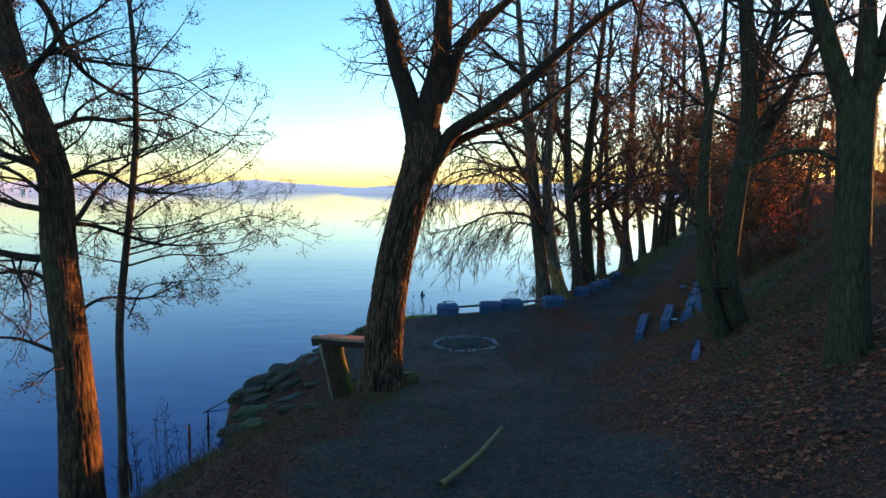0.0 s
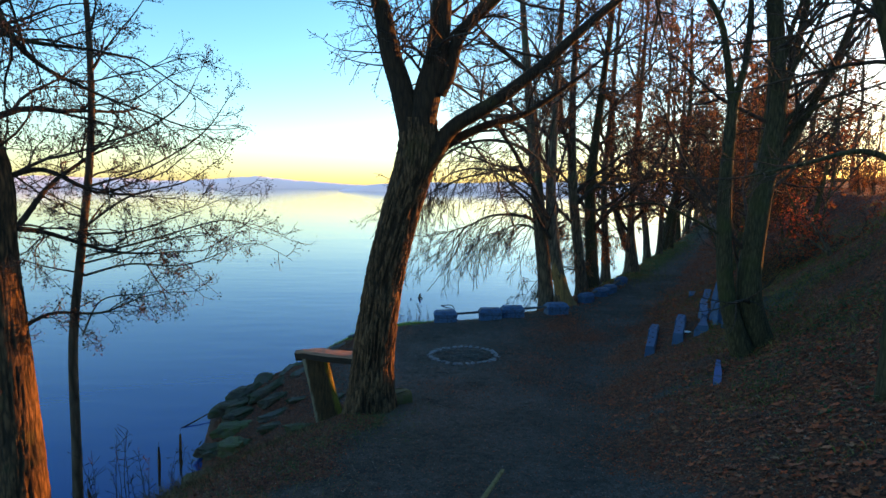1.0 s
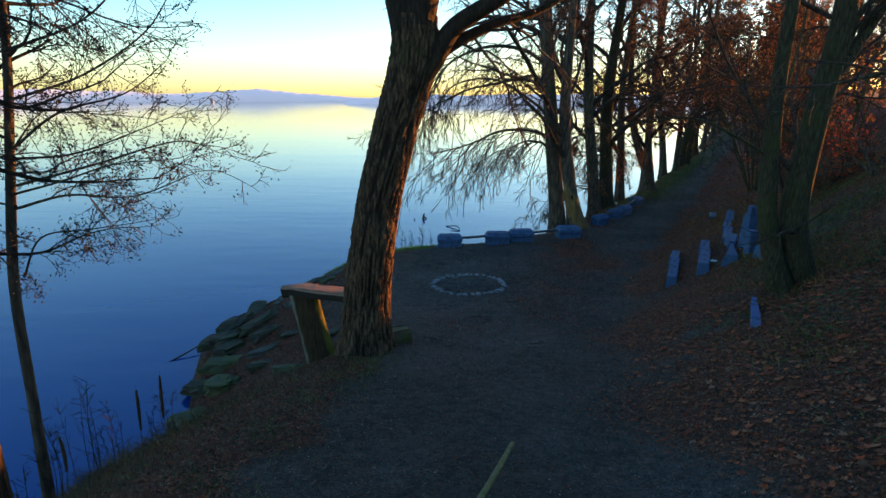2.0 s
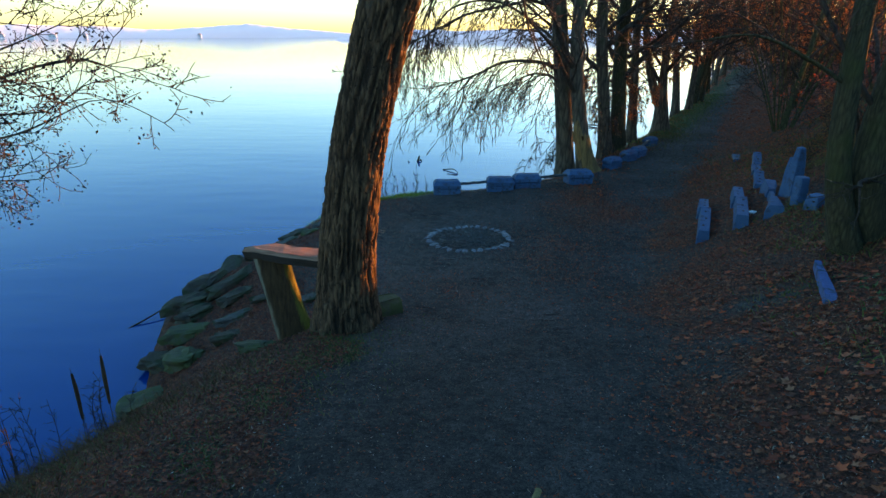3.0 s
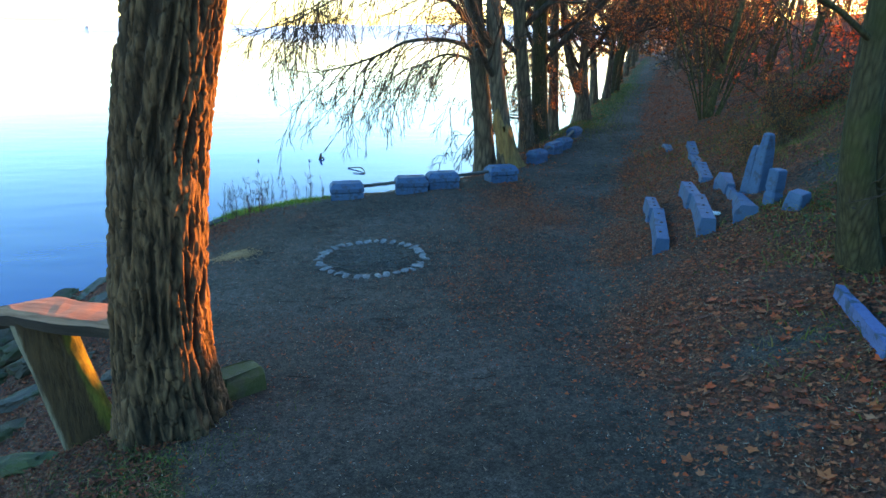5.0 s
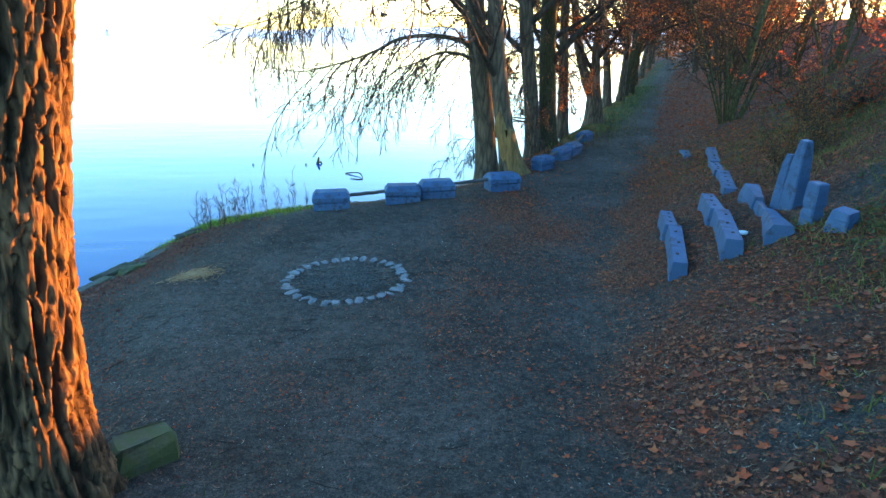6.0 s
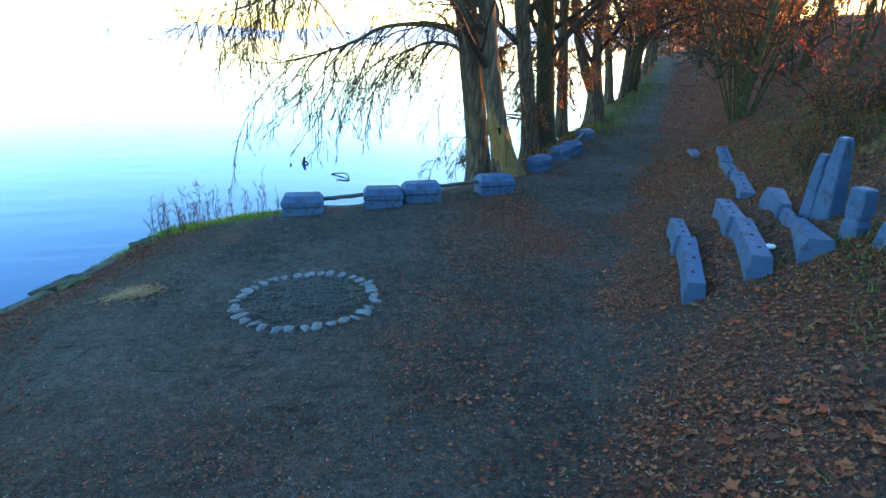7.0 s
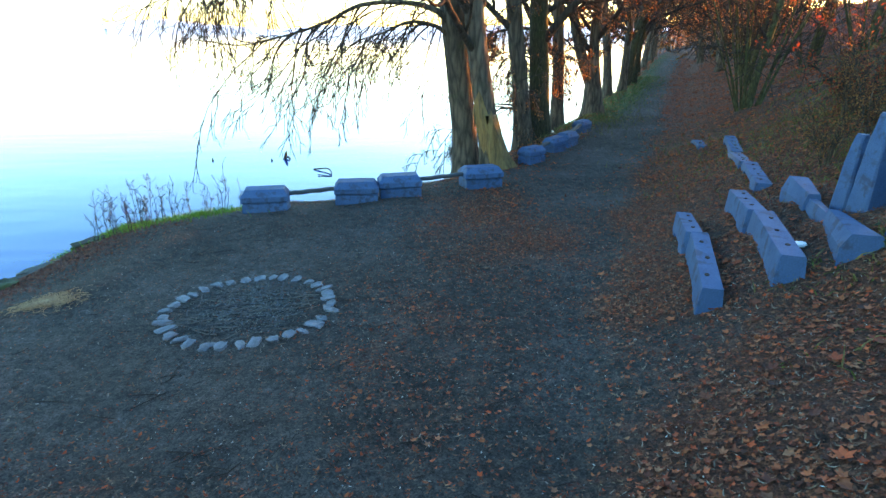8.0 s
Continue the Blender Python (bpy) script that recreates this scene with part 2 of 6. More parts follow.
M_ASHGREY = leafy("grey_ash", [(0.06, 0.06, 0.06), (0.15, 0.15, 0.15), (0.2, 0.17, 0.12), (0.03, 0.03, 0.03)])
M_CRUMB = leafy("pale_crumbs", [(0.16, 0.10, 0.055), (0.26, 0.19, 0.12), (0.12, 0.045, 0.02), (0.46, 0.41, 0.34)])
M_FARLITTER = leafy("orange_leaves", [(0.30, 0.06, 0.018), (0.50, 0.12, 0.03), (0.15, 0.034, 0.012), (0.44, 0.08, 0.018), (0.06, 0.018, 0.009)])
M_WHITE = leafy("white_plastic", [(0.75, 0.75, 0.75), (0.7, 0.7, 0.7)], 0.5)
M_HAZED_WOOD = haze_material()
M_WALL = leafy("pale_render", [(0.75, 0.70, 0.68), (0.7, 0.66, 0.65)])
M_ROOF = leafy("roof_tiles", [(0.42, 0.34, 0.34), (0.4, 0.35, 0.36)])


# ---- building blocks ----
def array_mesh(name, verts, faces, mat, smooth=False):
    """A mesh from numpy arrays; faces are all of one size."""
    me = bpy.data.meshes.new(name)
    verts, faces = np.asarray(verts, dtype=np.float32), np.asarray(faces, dtype=np.int32)
    k = faces.shape[1]
    me.vertices.add(len(verts))
    me.vertices.foreach_set("co", verts.ravel())
    me.loops.add(faces.size)
    me.loops.foreach_set("vertex_index", faces.ravel())
    me.polygons.add(len(faces))
    me.polygons.foreach_set("loop_start", np.arange(0, faces.size, k, dtype=np.int32))
    me.polygons.foreach_set("loop_total", np.full(len(faces), k, dtype=np.int32))
    me.polygons.foreach_set("use_smooth", np.full(len(faces), smooth))
    me.materials.append(mat)
    me.update(calc_edges=True)
    me.validate()
    return me


def child(name, me, parent, label=""):
    ob = new(name, me)
    ob.parent = parent
    return tagged(ob, label)


def part(name, bm, mat, parent, label="", smooth=False):
    me = bpy.data.meshes.new(name)
    bm.to_mesh(me)
    bm.free()
    me.materials.append(mat)
    if smooth:
        me.polygons.foreach_set("use_smooth", [True] * len(me.polygons))
    return child(name, me, parent, label)


def thing(name, m, label, category, group="", kind=""):
    ob = new(name)
    ob.empty_display_size = 0.1
    ob.matrix_world = m
    return tagged(ob, label, category, group, kind)


class Tubes:
    """Gathers tapered tubes, then turns them into one mesh."""

    def __init__(self):
        self.sets, self.n = collections.defaultdict(list), 0

    def add(self, pts, rad, sides=5):
        self.sets[len(pts), sides].append((np.asarray(pts, float), np.asarray(rad, float)))
        self.n += len(pts) * sides

    def arrays(self, start=0):
        """All corners and four-cornered faces, tube by tube in batches of one size."""
        vs, fs = [], []
        for (k, sides), tubes in self.sets.items():
            p, r = np.stack([q[0] for q in tubes]), np.stack([q[1] for q in tubes])
            t = np.gradient(p, axis=1)
            t /= np.linalg.norm(t, axis=2)[:, :, None] + 1e-9
            ref = np.eye(3)[np.argmin(np.abs(t.mean(axis=1)), axis=1)][:, None, :]
            a = np.cross(t, np.broadcast_to(ref, t.shape))
            a /= np.linalg.norm(a, axis=2)[:, :, None] + 1e-9
            b = np.cross(t, a)
            ang = np.arange(sides) * (2 * math.pi / sides)
            ring = a[:, :, None, :] * np.cos(ang)[None, None, :, None] + b[:, :, None, :] * np.sin(ang)[None, None, :, None]
            v = p[:, :, None, :] + ring * r[:, :, None, None]
            i, j = np.arange(k - 1)[:, None] * sides, np.arange(sides)[None, :]
            j2 = (j + 1) % sides
            f = np.stack([i + j, i + j2, i + sides + j2, i + sides + j], axis=-1).reshape(1, -1, 4)
            f = f + (np.arange(len(tubes)) * (k * sides))[:, None, None] + start
            vs.append(v.reshape(-1, 3))
            fs.append(f.reshape(-1, 4))
            start += len(tubes) * k * sides
        return np.concatenate(vs), np.concatenate(fs)

    def mesh(self, name, mat, smooth=True):
        return array_mesh(name, *self.arrays(), mat, smooth)


def spline(pts, per=6):
    """A smooth line through a few points (Catmull-Rom)."""
    p = np.asarray(pts, float)
    q = np.vstack([2 * p[0] - p[1], p, 2 * p[-1] - p[-2]])
    out = []
    for i in range(1, len(q) - 2):
        for s in np.linspace(0, 1, per, endpoint=False):
            a, b, c, d = q[i - 1], q[i], q[i + 1], q[i + 2]
            out.append(0.5 * (2 * b + (c - a) * s + (2 * a - 5 * b + 4 * c - d) * s * s + (3 * b - a - 3 * c + d) * s ** 3))
    out.append(q[-2])
    return np.array(out)


# ---- the plan: shore, path and the lie of the land ----
WATER = -1.0
SHORE_Y = [-400, 0, 4, 6.5, 8.4, 9.7, 11, 12.3, 13.4, 14.4, 15.4, 16.2, 16.7, 17.4, 18.9, 20.9, 22.8, 26.5, 31.5, 50, 140, 400]
SHORE_X = [-20, -4.0, -3.9, -3.75, -3.0, -3.5, -3.9, -3.85, -3.3, -3.0, -2.5, -1.2, 1.0, 2.6, 3.9, 5.2, 6.4, 8.3, 11.0, 20, 62, 180]
EDGE_Y = [-400, 2, 7, 9.5, 12, 14.5, 22, 31, 50, 140, 400]
EDGE_X = [2.0, 2.0, 2.2, 2.75, 3.7, 5.25, 9.4, 14.2, 24.5, 75, 220]
LIE_Y = [-400, -2, 0, 2, 3.5, 5, 6, 7, 8.4, 9.5, 11, 14, 16, 20, 30, 60, 200, 400]
LIE_Z = [2.0, 1.45, 1.4, 1.25, 1.08, 0.80, 0.60, 0.43, 0.19, 0.08, 0.0, 0.0, 0.05, 0.10, 0.25, 0.5, 2.0, 3.0]


def blob(x, y, cx, cy, rx, ry):
    return np.exp(-(((x - cx) / rx) ** 2 + ((y - cy) / ry) ** 2))


def inland(x, y):
    """Distance from the waterline, positive on land."""
    x, y = np.asarray(x, float), np.asarray(y, float)
    best = np.full(x.shape, 1e9)
    for i in range(len(SHORE_X) - 1):
        ax, ay, bx, by = SHORE_X[i], SHORE_Y[i], SHORE_X[i + 1], SHORE_Y[i + 1]
        dx, dy = bx - ax, by - ay
        s = np.clip(((x - ax) * dx + (y - ay) * dy) / (dx * dx + dy * dy), 0, 1)
        best = np.minimum(best, np.hypot(x - ax - s * dx, y - ay - s * dy))
    return np.where(x > np.interp(y, SHORE_Y, SHORE_X), best, -best)


def upslope(x, y):
    """Distance to the right of the path's right edge."""
    y = np.asarray(y, float)
    ex = np.interp(y, EDGE_Y, EDGE_X)
    steep = np.gradient(np.interp(np.linspace(-5, 60, 66), EDGE_Y, EDGE_X))
    k = np.interp(y, np.linspace(-5, 60, 66), steep)
    return (np.asarray(x, float) - ex) / np.sqrt(1 + k * k)


def height(x, y):
    x, y = np.asarray(x, float), np.asarray(y, float)
    d, e = inland(x, y), np.maximum(upslope(x, y), 0)
    lie = np.interp(y, LIE_Y, LIE_Z)
    for s in (0.5, 1.0):
        lie = lie * 0.5 + 0.25 * (np.interp(y - s, LIE_Y, LIE_Z) + np.interp(y + s, LIE_Y, LIE_Z))
    near = np.minimum(e, 4.5)
    rise = 0.30 * near + 0.05 * near ** 2 + 0.10 * np.clip(e - 4.5, 0, 40) + 0.36 * np.exp(-((e - 5.2) / 1.1) ** 2)
    top = lie + rise + 0.17 * blob(x, y, 4.75, 11.1, 1.0, 1.25)
    wide = np.interp(y, [6, 8, 10, 12.5, 15, 17, 18], [2.6, 2.4, 2.9, 3.0, 2.3, 1.6, 1.2])
    s = np.clip(d / wide, 0, 1)
    land = WATER + (top - WATER) * (1 - (1 - s) ** np.interp(y, [13, 15, 17], [1.35, 1.5, 2.0]))
    bump = 0.018 * np.sin(x * 2.3 + 1.3 * np.sin(y * 1.1)) * np.sin(y * 1.9 + x) + 0.010 * np.sin(x * 6.1 + y * 2.2) * np.sin(y * 5.3 - x * 1.7)
    rough = 1 + 3.0 * np.clip(e, 0, 2) / 2 + 2.0 * np.clip(1.6 - d, 0, 1.6)
    bed = WATER + np.maximum(d * 0.35, -2.5)
    return np.where(d > 0, land + bump * rough * np.clip(d, 0, 1), bed)


def ground_z(x, y):
    return float(height(np.array([x]), np.array([y]))[0])


def grown(start, step, ratio, stop):
    out, x = [], start
    while abs(x) < stop:
        step *= ratio
        x += step
        out.append(x)
    return out


def build_ground():
    gx = np.array(sorted([*grown(-5.0, -0.1, 1.17, 3000), *np.arange(-5.0, 9.0, 0.08), *grown(9.0, 0.1, 1.13, 3000)]))
    gy = np.array(sorted([*grown(1.0, -0.1, 1.17, 3000), *np.arange(1.0, 19.0, 0.08), *grown(19.0, 0.1, 1.10, 3000)]))
    X, Y = np.meshgrid(gx, gy)
    Z = height(X.ravel(), Y.ravel())
    verts = np.stack([X.ravel(), Y.ravel(), Z], axis=1)
    nx, ny = len(gx), len(gy)
    i = (np.arange(ny - 1)[:, None] * nx + np.arange(nx - 1)[None, :]).ravel()
    me = array_mesh("ground", verts, np.stack([i, i + 1, i + nx + 1, i + nx], axis=1), M_GROUND, True)
    lit, gra = cover(X.ravel(), Y.ravel())
    for name, values in (("litter", lit), ("grass", gra)):
        a = me.attributes.new(name, "FLOAT", "POINT")
        a.data.foreach_set("value", values.astype(np.float32))
    ob = new("ground", me)
    return tagged(ob, "dark trodden earth path with leaf litter beside a lake", "ground", kind="structure")


def lakeside(x, y):
    """The leafy strip between the path and the near shore, 0 to 1."""
    wob = 0.12 * np.sin(x * 3.7 + y * 2.9) + 0.08 * np.sin(y * 7.1 - x * 2.0)
    return np.clip((np.interp(y, [2, 4.5, 5.8, 6.4, 7.0, 7.6, 8.6], [-0.7, -0.6, -0.45, -0.35, -0.3, -0.3, -0.9]) - x + wob) / 0.3, 0, 1) * np.clip((9.5 - y) / 1.0, 0, 1)


def cover(x, y):
    """How much leaf litter and how much grass lies at a place, 0 to 1."""
    e, d = upslope(x, y), inland(x, y)
    wob = 0.35 * np.sin(x * 1.7 + y * 0.9) * np.sin(y * 1.3 - x * 0.6)
    lit = np.clip((e + 0.5 + wob) / 0.75, 0, 1)
    lit = np.maximum(lit, 0.9 * blob(x, y, 3.1, 13.3, 1.1, 2.0))
    lit = np.maximum(lit, 0.55 * blob(x, y, 2.0, 10.5, 0.9, 1.6))
    lit = np.maximum(lit, 0.8 * blob(x, y, -1.5, 13.4, 0.9, 0.6))
    lit = np.maximum(lit, 0.5 * blob(x, y, 0.4, 9.3, 1.3, 0.6))
    lit = np.maximum(lit, 0.95 * np.clip((2.4 - d) / 1.2, 0, 1))
    lit = np.maximum(lit, 0.95 * lakeside(x, y))
    off = np.interp(y, [13, 16, 18, 25, 40, 80], [0.2, 0.2, 0.3, 0.6, 1.0, 1.6])
    lit = np.where(y > 13, np.maximum(lit, np.clip((e + off + 0.3 + 0.4 * wob) / 0.5, 0, 1) * np.clip((y - 13) / 2, 0, 1)), lit)
    bare = np.maximum.reduce([0.85 * blob(x, y, 3.3, 7.95, 0.5, 0.22), 0.8 * blob(x, y, 2.5, 6.75, 0.15, 0.25), 0.8 * blob(x, y, 2.9, 7.15, 0.15, 0.15), blob(x, y, 6.1, 10.7, 0.7, 0.55), 0.6 * blob(x, y, 3.7, 10.4, 0.4, 0.35), 0.7 * blob(x, y, 4.3, 11.6, 0.2, 0.5)])
    lit = lit * (1 - 0.9 * np.minimum(bare, 1)) * (0.98 + 0.28 * np.sin(x * 4.1 + 1.3 * np.sin(y * 2.2)) * np.sin(y * 3.3 + x))
    far_path = np.exp(-((e + off + 0.75) / 0.45) ** 2) * np.clip((y - 13) / 3, 0, 1)
    lit = np.where(y > 14.5, np.maximum(lit, 0.35), lit) * (1 - 0.9 * far_path)
    gra = np.maximum(np.maximum(0.45 * blob(x, y, -0.8, 7.0, 0.8, 1.1), 0.95 * blob(x, y, -0.5, 7.25, 0.35, 0.35)), 0.9 * blob(x, y, -1.2, 14.6, 1.1, 0.45))
    gra = np.maximum(gra, 0.95 * np.clip((y - 18) / 3, 0, 1) * np.exp(-((d - 1.2) / 0.7) ** 2))
    gra = np.maximum(gra, 0.55 * blob(x, y, 8.2, 14.5, 1.8, 2.2))
    gra = np.maximum(gra, 0.45 * np.exp(-((d - 1.9) / 0.5) ** 2) * np.clip((8.5 - y) / 2, 0, 1))
    edge = np.exp(-((x - np.interp(y, [2, 4.5, 6.2, 7.4, 8.6], [-1.1, -1.0, -0.8, -0.6, -1.0])) / 0.36) ** 2) * np.clip((8.3 - y) / 0.6, 0, 1)
    gra = np.maximum(gra, 0.9 * edge * (0.6 + 0.4 * np.sin(x * 5 + y * 3) * np.sin(y * 4.1)))
    return np.clip(lit, 0, 1), np.clip(gra, 0, 1)


ground = build_ground()


def build_water():
    bm = bmesh.new()
    bmesh.ops.create_grid(bm, x_segments=2, y_segments=2, size=3000)
    me = bpy.data.meshes.new("lake_water")
    bm.to_mesh(me)
    bm.free()
    me.materials.append(M_WATER)
    ob = new("lake_water", me)
    ob.location = (0, 0, WATER)
    return tagged(ob, "calm blue lake water mirroring the evening sky", "lake", kind="structure")


build_water()


# ---- the far shore ----
def build_far_woods(name, a0, a1, radius, profile, count, label, seed):
    """A belt of far tree crowns on a low bank, along an arc round the lake; profile: heights by bearing."""
    rows, cols = 5, count
    u = np.linspace(0, 1, cols)
    a = np.radians(a0 + (a1 - a0) * u)
    fine = sum(np.sin(u * f + seed * f) / (i + 1) for i, f in enumerate((61, 147, 331)))
    h = np.interp(np.degrees(a), *zip(*profile)) * (1 + 0.035 * fine) + 0.12
    v = []
    for k in range(rows):
        s = k / (rows - 1)
        r = radius * (1 + 0.015 * s * s)
        v.append(np.stack([r * np.sin(a), r * np.cos(a), WATER - 0.3 + h * math.sin(s * math.pi / 2)], axis=1))
    idx = np.arange(rows * cols).reshape(rows, cols)
    f = np.stack([idx[:-1, :-1], idx[:-1, 1:], idx[1:, 1:], idx[1:, :-1]], axis=-1).reshape(-1, 4)
    me = array_mesh(name, np.concatenate(v), f, M_HAZED_WOOD, True)
    return tagged(new(name, me), label, "far woods", kind="stuff")


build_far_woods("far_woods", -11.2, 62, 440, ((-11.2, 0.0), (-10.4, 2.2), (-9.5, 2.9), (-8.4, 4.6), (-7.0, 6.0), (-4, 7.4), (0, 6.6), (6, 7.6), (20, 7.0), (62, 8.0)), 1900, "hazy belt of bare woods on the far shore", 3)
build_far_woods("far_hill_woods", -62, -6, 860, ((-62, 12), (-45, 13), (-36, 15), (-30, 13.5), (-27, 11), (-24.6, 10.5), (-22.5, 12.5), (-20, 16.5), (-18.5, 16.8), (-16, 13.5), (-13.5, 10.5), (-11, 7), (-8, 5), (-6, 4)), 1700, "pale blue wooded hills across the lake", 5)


def house(m, w, d, h, r):
    ob = thing("house", m, "pale rendered house with a dark gable roof", "house", "houses across the lake")
    bm = bmesh.new()
    bmesh.ops.create_cube(bm, size=1.0, matrix=Matrix.Translation((0, 0, h / 2)) @ Matrix.Diagonal((w, d, h, 1)))
    part("wall", bm, M_WALL, ob)
    bm = bmesh.new()
    vs = [bm.verts.new(c) for c in ((-w * .55, -d * .55, h), (w * .55, -d * .55, h), (w * .55, d * .55, h), (-w * .55, d * .55, h), (0, -d * .55, h + r), (0, d * .55, h + r))]
    for f in ((0, 4, 5, 3), (1, 2, 5, 4), (0, 1, 4), (2, 3, 5), (0, 3, 2, 1)):
        bm.faces.new([vs[i] for i in f])
    part("roof", bm, M_ROOF, ob)
    for k in (-0.25, 0.25):
        bm = bmesh.new()
        bmesh.ops.create_cube(bm, size=1.0, matrix=Matrix.Translation((w * k, -d / 2 - 0.05, h * 0.55)) @ Matrix.Diagonal((w * .16, 0.12, h * .3, 1)))
        part("window", bm, M_ROOF, ob, "dark window")


for az, w in ((-36.4, 9), (-34.6, 11), (-33.2, 14), (-31.0, 8), (-22.5, 8)):
    house(pose(835 * math.sin(radians(az)), 835 * math.cos(radians(az)), WATER + 0.5, 0, 0, -az * 0.8), w * 0.55, 6, 3.2, 2.2)


# ---- trees ----
def grow(tw, tips, rng, start, way, length, radius, level, droop, kids, spread=0.9, sides=(7, 5, 4, 3), curl=0.16, bare=0.15, thin=0.004):
    """A branch and, by recursion, all that it carries. droop: pull towards the ground (minus: upwards)."""
    n = (9, 6, 4, 2)[min(level, 3)]
    (x, y, z), (dx, dy, dz) = (float(c) for c in start), (float(c) for c in way)
    s = 1 / (math.sqrt(dx * dx + dy * dy + dz * dz) + 1e-9)
    dx, dy, dz = dx * s, dy * s, dz * s
    pts, dirs, step = [(x, y, z)], [(dx, dy, dz)], length / n
    for i, (jx, jy, jz) in enumerate(rng.normal(0, curl, (n, 3)).tolist()):
        dx, dy, dz = dx + jx, dy + jy, dz + jz - droop * (0.5 + i / n) / n * 2
        s = 1 / (math.sqrt(dx * dx + dy * dy + dz * dz) + 1e-9)
        dx, dy, dz = dx * s, dy * s, dz * s
        x, y, z = x + dx * step, y + dy * step, z + dz * step
        pts.append((x, y, z))
        dirs.append((dx, dy, dz))
    end = max(thin * 0.7, radius * 0.25)
    rad = [radius + (end - radius) * i / n for i in range(n + 1)]
    tw[min(level, 3)].add(pts, rad, sides[min(level, 3)])
    if level >= len(kids):
        tips.append(pts[-1])
        tips.append(pts[len(pts) // 2])
        return
    count = max(1, int(kids[level] * rng.uniform(0.8, 1.2)))
    chance, sidewards = rng.random((count, 4)).tolist(), rng.normal(0, 1, (count, 3)).tolist()
    for i in range(count):
        c0, c1, c2, c3 = chance[i]
        s = bare + (1 - bare) * (i + c0) / count
        k = min(n - 1, int(s * n))
        f = s * n - k
        q = [u * (1 - f) + v * f for u, v in zip(pts[k], pts[k + 1])]
        d, side = dirs[k], sidewards[i]
        along = sum(u * v for u, v in zip(side, d))
        side = [u - v * along for u, v in zip(side, d)]
        g = spread * (0.6 + 0.6 * c2) / (math.sqrt(sum(u * u for u in side)) + 1e-9)
        w = [v * (0.5 + 0.5 * c1) + u * g for u, v in zip(side, d)]
        ln = length * (0.55 if level == 0 else 0.5) * (1.1 - 0.6 * s) * (0.7 + 0.6 * c3)
        rr = max(thin, min(rad[k] * 0.6, ln * 0.017))
        grow(tw, tips, rng, q, w, ln, rr, level + 1, droop, kids, spread, sides, curl, bare, thin)


def leaf_cards(points, rng, size, per, mat, name, jitter=0.03):
    """Small bent four-cornered leaves round the given points."""
    pts = np.repeat(np.asarray(points), per, axis=0)
    pts = pts + rng.normal(0, jitter, pts.shape)
    n = len(pts)
    a = rng.normal(0, 1, (n, 3))
    a /= np.linalg.norm(a, axis=1)[:, None]
    b = np.cross(a, rng.normal(0, 1, (n, 3)))
    b /= np.linalg.norm(b, axis=1)[:, None]
    c = np.cross(a, b)
    s = size * rng.uniform(0.6, 1.3, (n, 1))
    v = np.stack([pts - a * s, pts + b * s * 0.5 + c * s * 0.2, pts + a * s, pts - b * s * 0.5 + c * s * 0.2], axis=1).reshape(-1, 3)
    return array_mesh(name, v, np.arange(4 * n).reshape(-1, 4), mat)


def trunk_mesh(line, radii, mat, sides=20, flare=0.35, ridges=0.0, name="trunk", seed=0.0):
    """A trunk along a line, with root flare and, where wanted, furrowed bark as relief."""
    p = spline(line, 10 if ridges else 5)
    t = np.linspace(0, len(radii) - 1, len(p))
    r = np.interp(t, np.arange(len(radii)), radii)
    if ridges:
        q = np.linspace(0, len(p) - 1, 380 if sides > 100 else 160)
        idx = np.arange(len(p))
        p = np.stack([np.interp(q, idx, p[:, i]) for i in range(3)], axis=1)
        r = np.interp(q, idx, r)
    h = p[:, 2] - p[0, 2]
    r = r * (1 + flare * np.exp(-h / 0.28))
    tb = Tubes()
    tb.add(p, r, sides)
    skin, quads = tb.arrays()
    v = skin.reshape(len(p), sides, 3)
    out = v - p[:, None, :]
    ang = np.arange(sides) * 2 * math.pi / sides
    lobes = 1 + flare * 0.45 * np.exp(-h / 0.35)[:, None] * np.cos(5 * ang + 1.0 + seed)[None, :] + 0.04 * np.cos(2 * ang + seed)[None, :]
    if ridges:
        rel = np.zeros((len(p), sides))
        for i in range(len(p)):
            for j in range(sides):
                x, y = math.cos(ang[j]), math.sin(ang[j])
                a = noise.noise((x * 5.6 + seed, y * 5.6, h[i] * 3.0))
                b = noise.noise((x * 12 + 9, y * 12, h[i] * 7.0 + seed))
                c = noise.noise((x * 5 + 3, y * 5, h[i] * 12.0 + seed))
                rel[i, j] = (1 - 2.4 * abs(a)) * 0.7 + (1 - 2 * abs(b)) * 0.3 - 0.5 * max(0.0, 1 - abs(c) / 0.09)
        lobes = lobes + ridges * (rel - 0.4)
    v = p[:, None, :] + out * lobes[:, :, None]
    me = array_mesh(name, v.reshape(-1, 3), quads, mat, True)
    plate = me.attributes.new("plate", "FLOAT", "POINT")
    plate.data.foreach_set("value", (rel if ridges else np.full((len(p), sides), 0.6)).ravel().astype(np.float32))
    return me


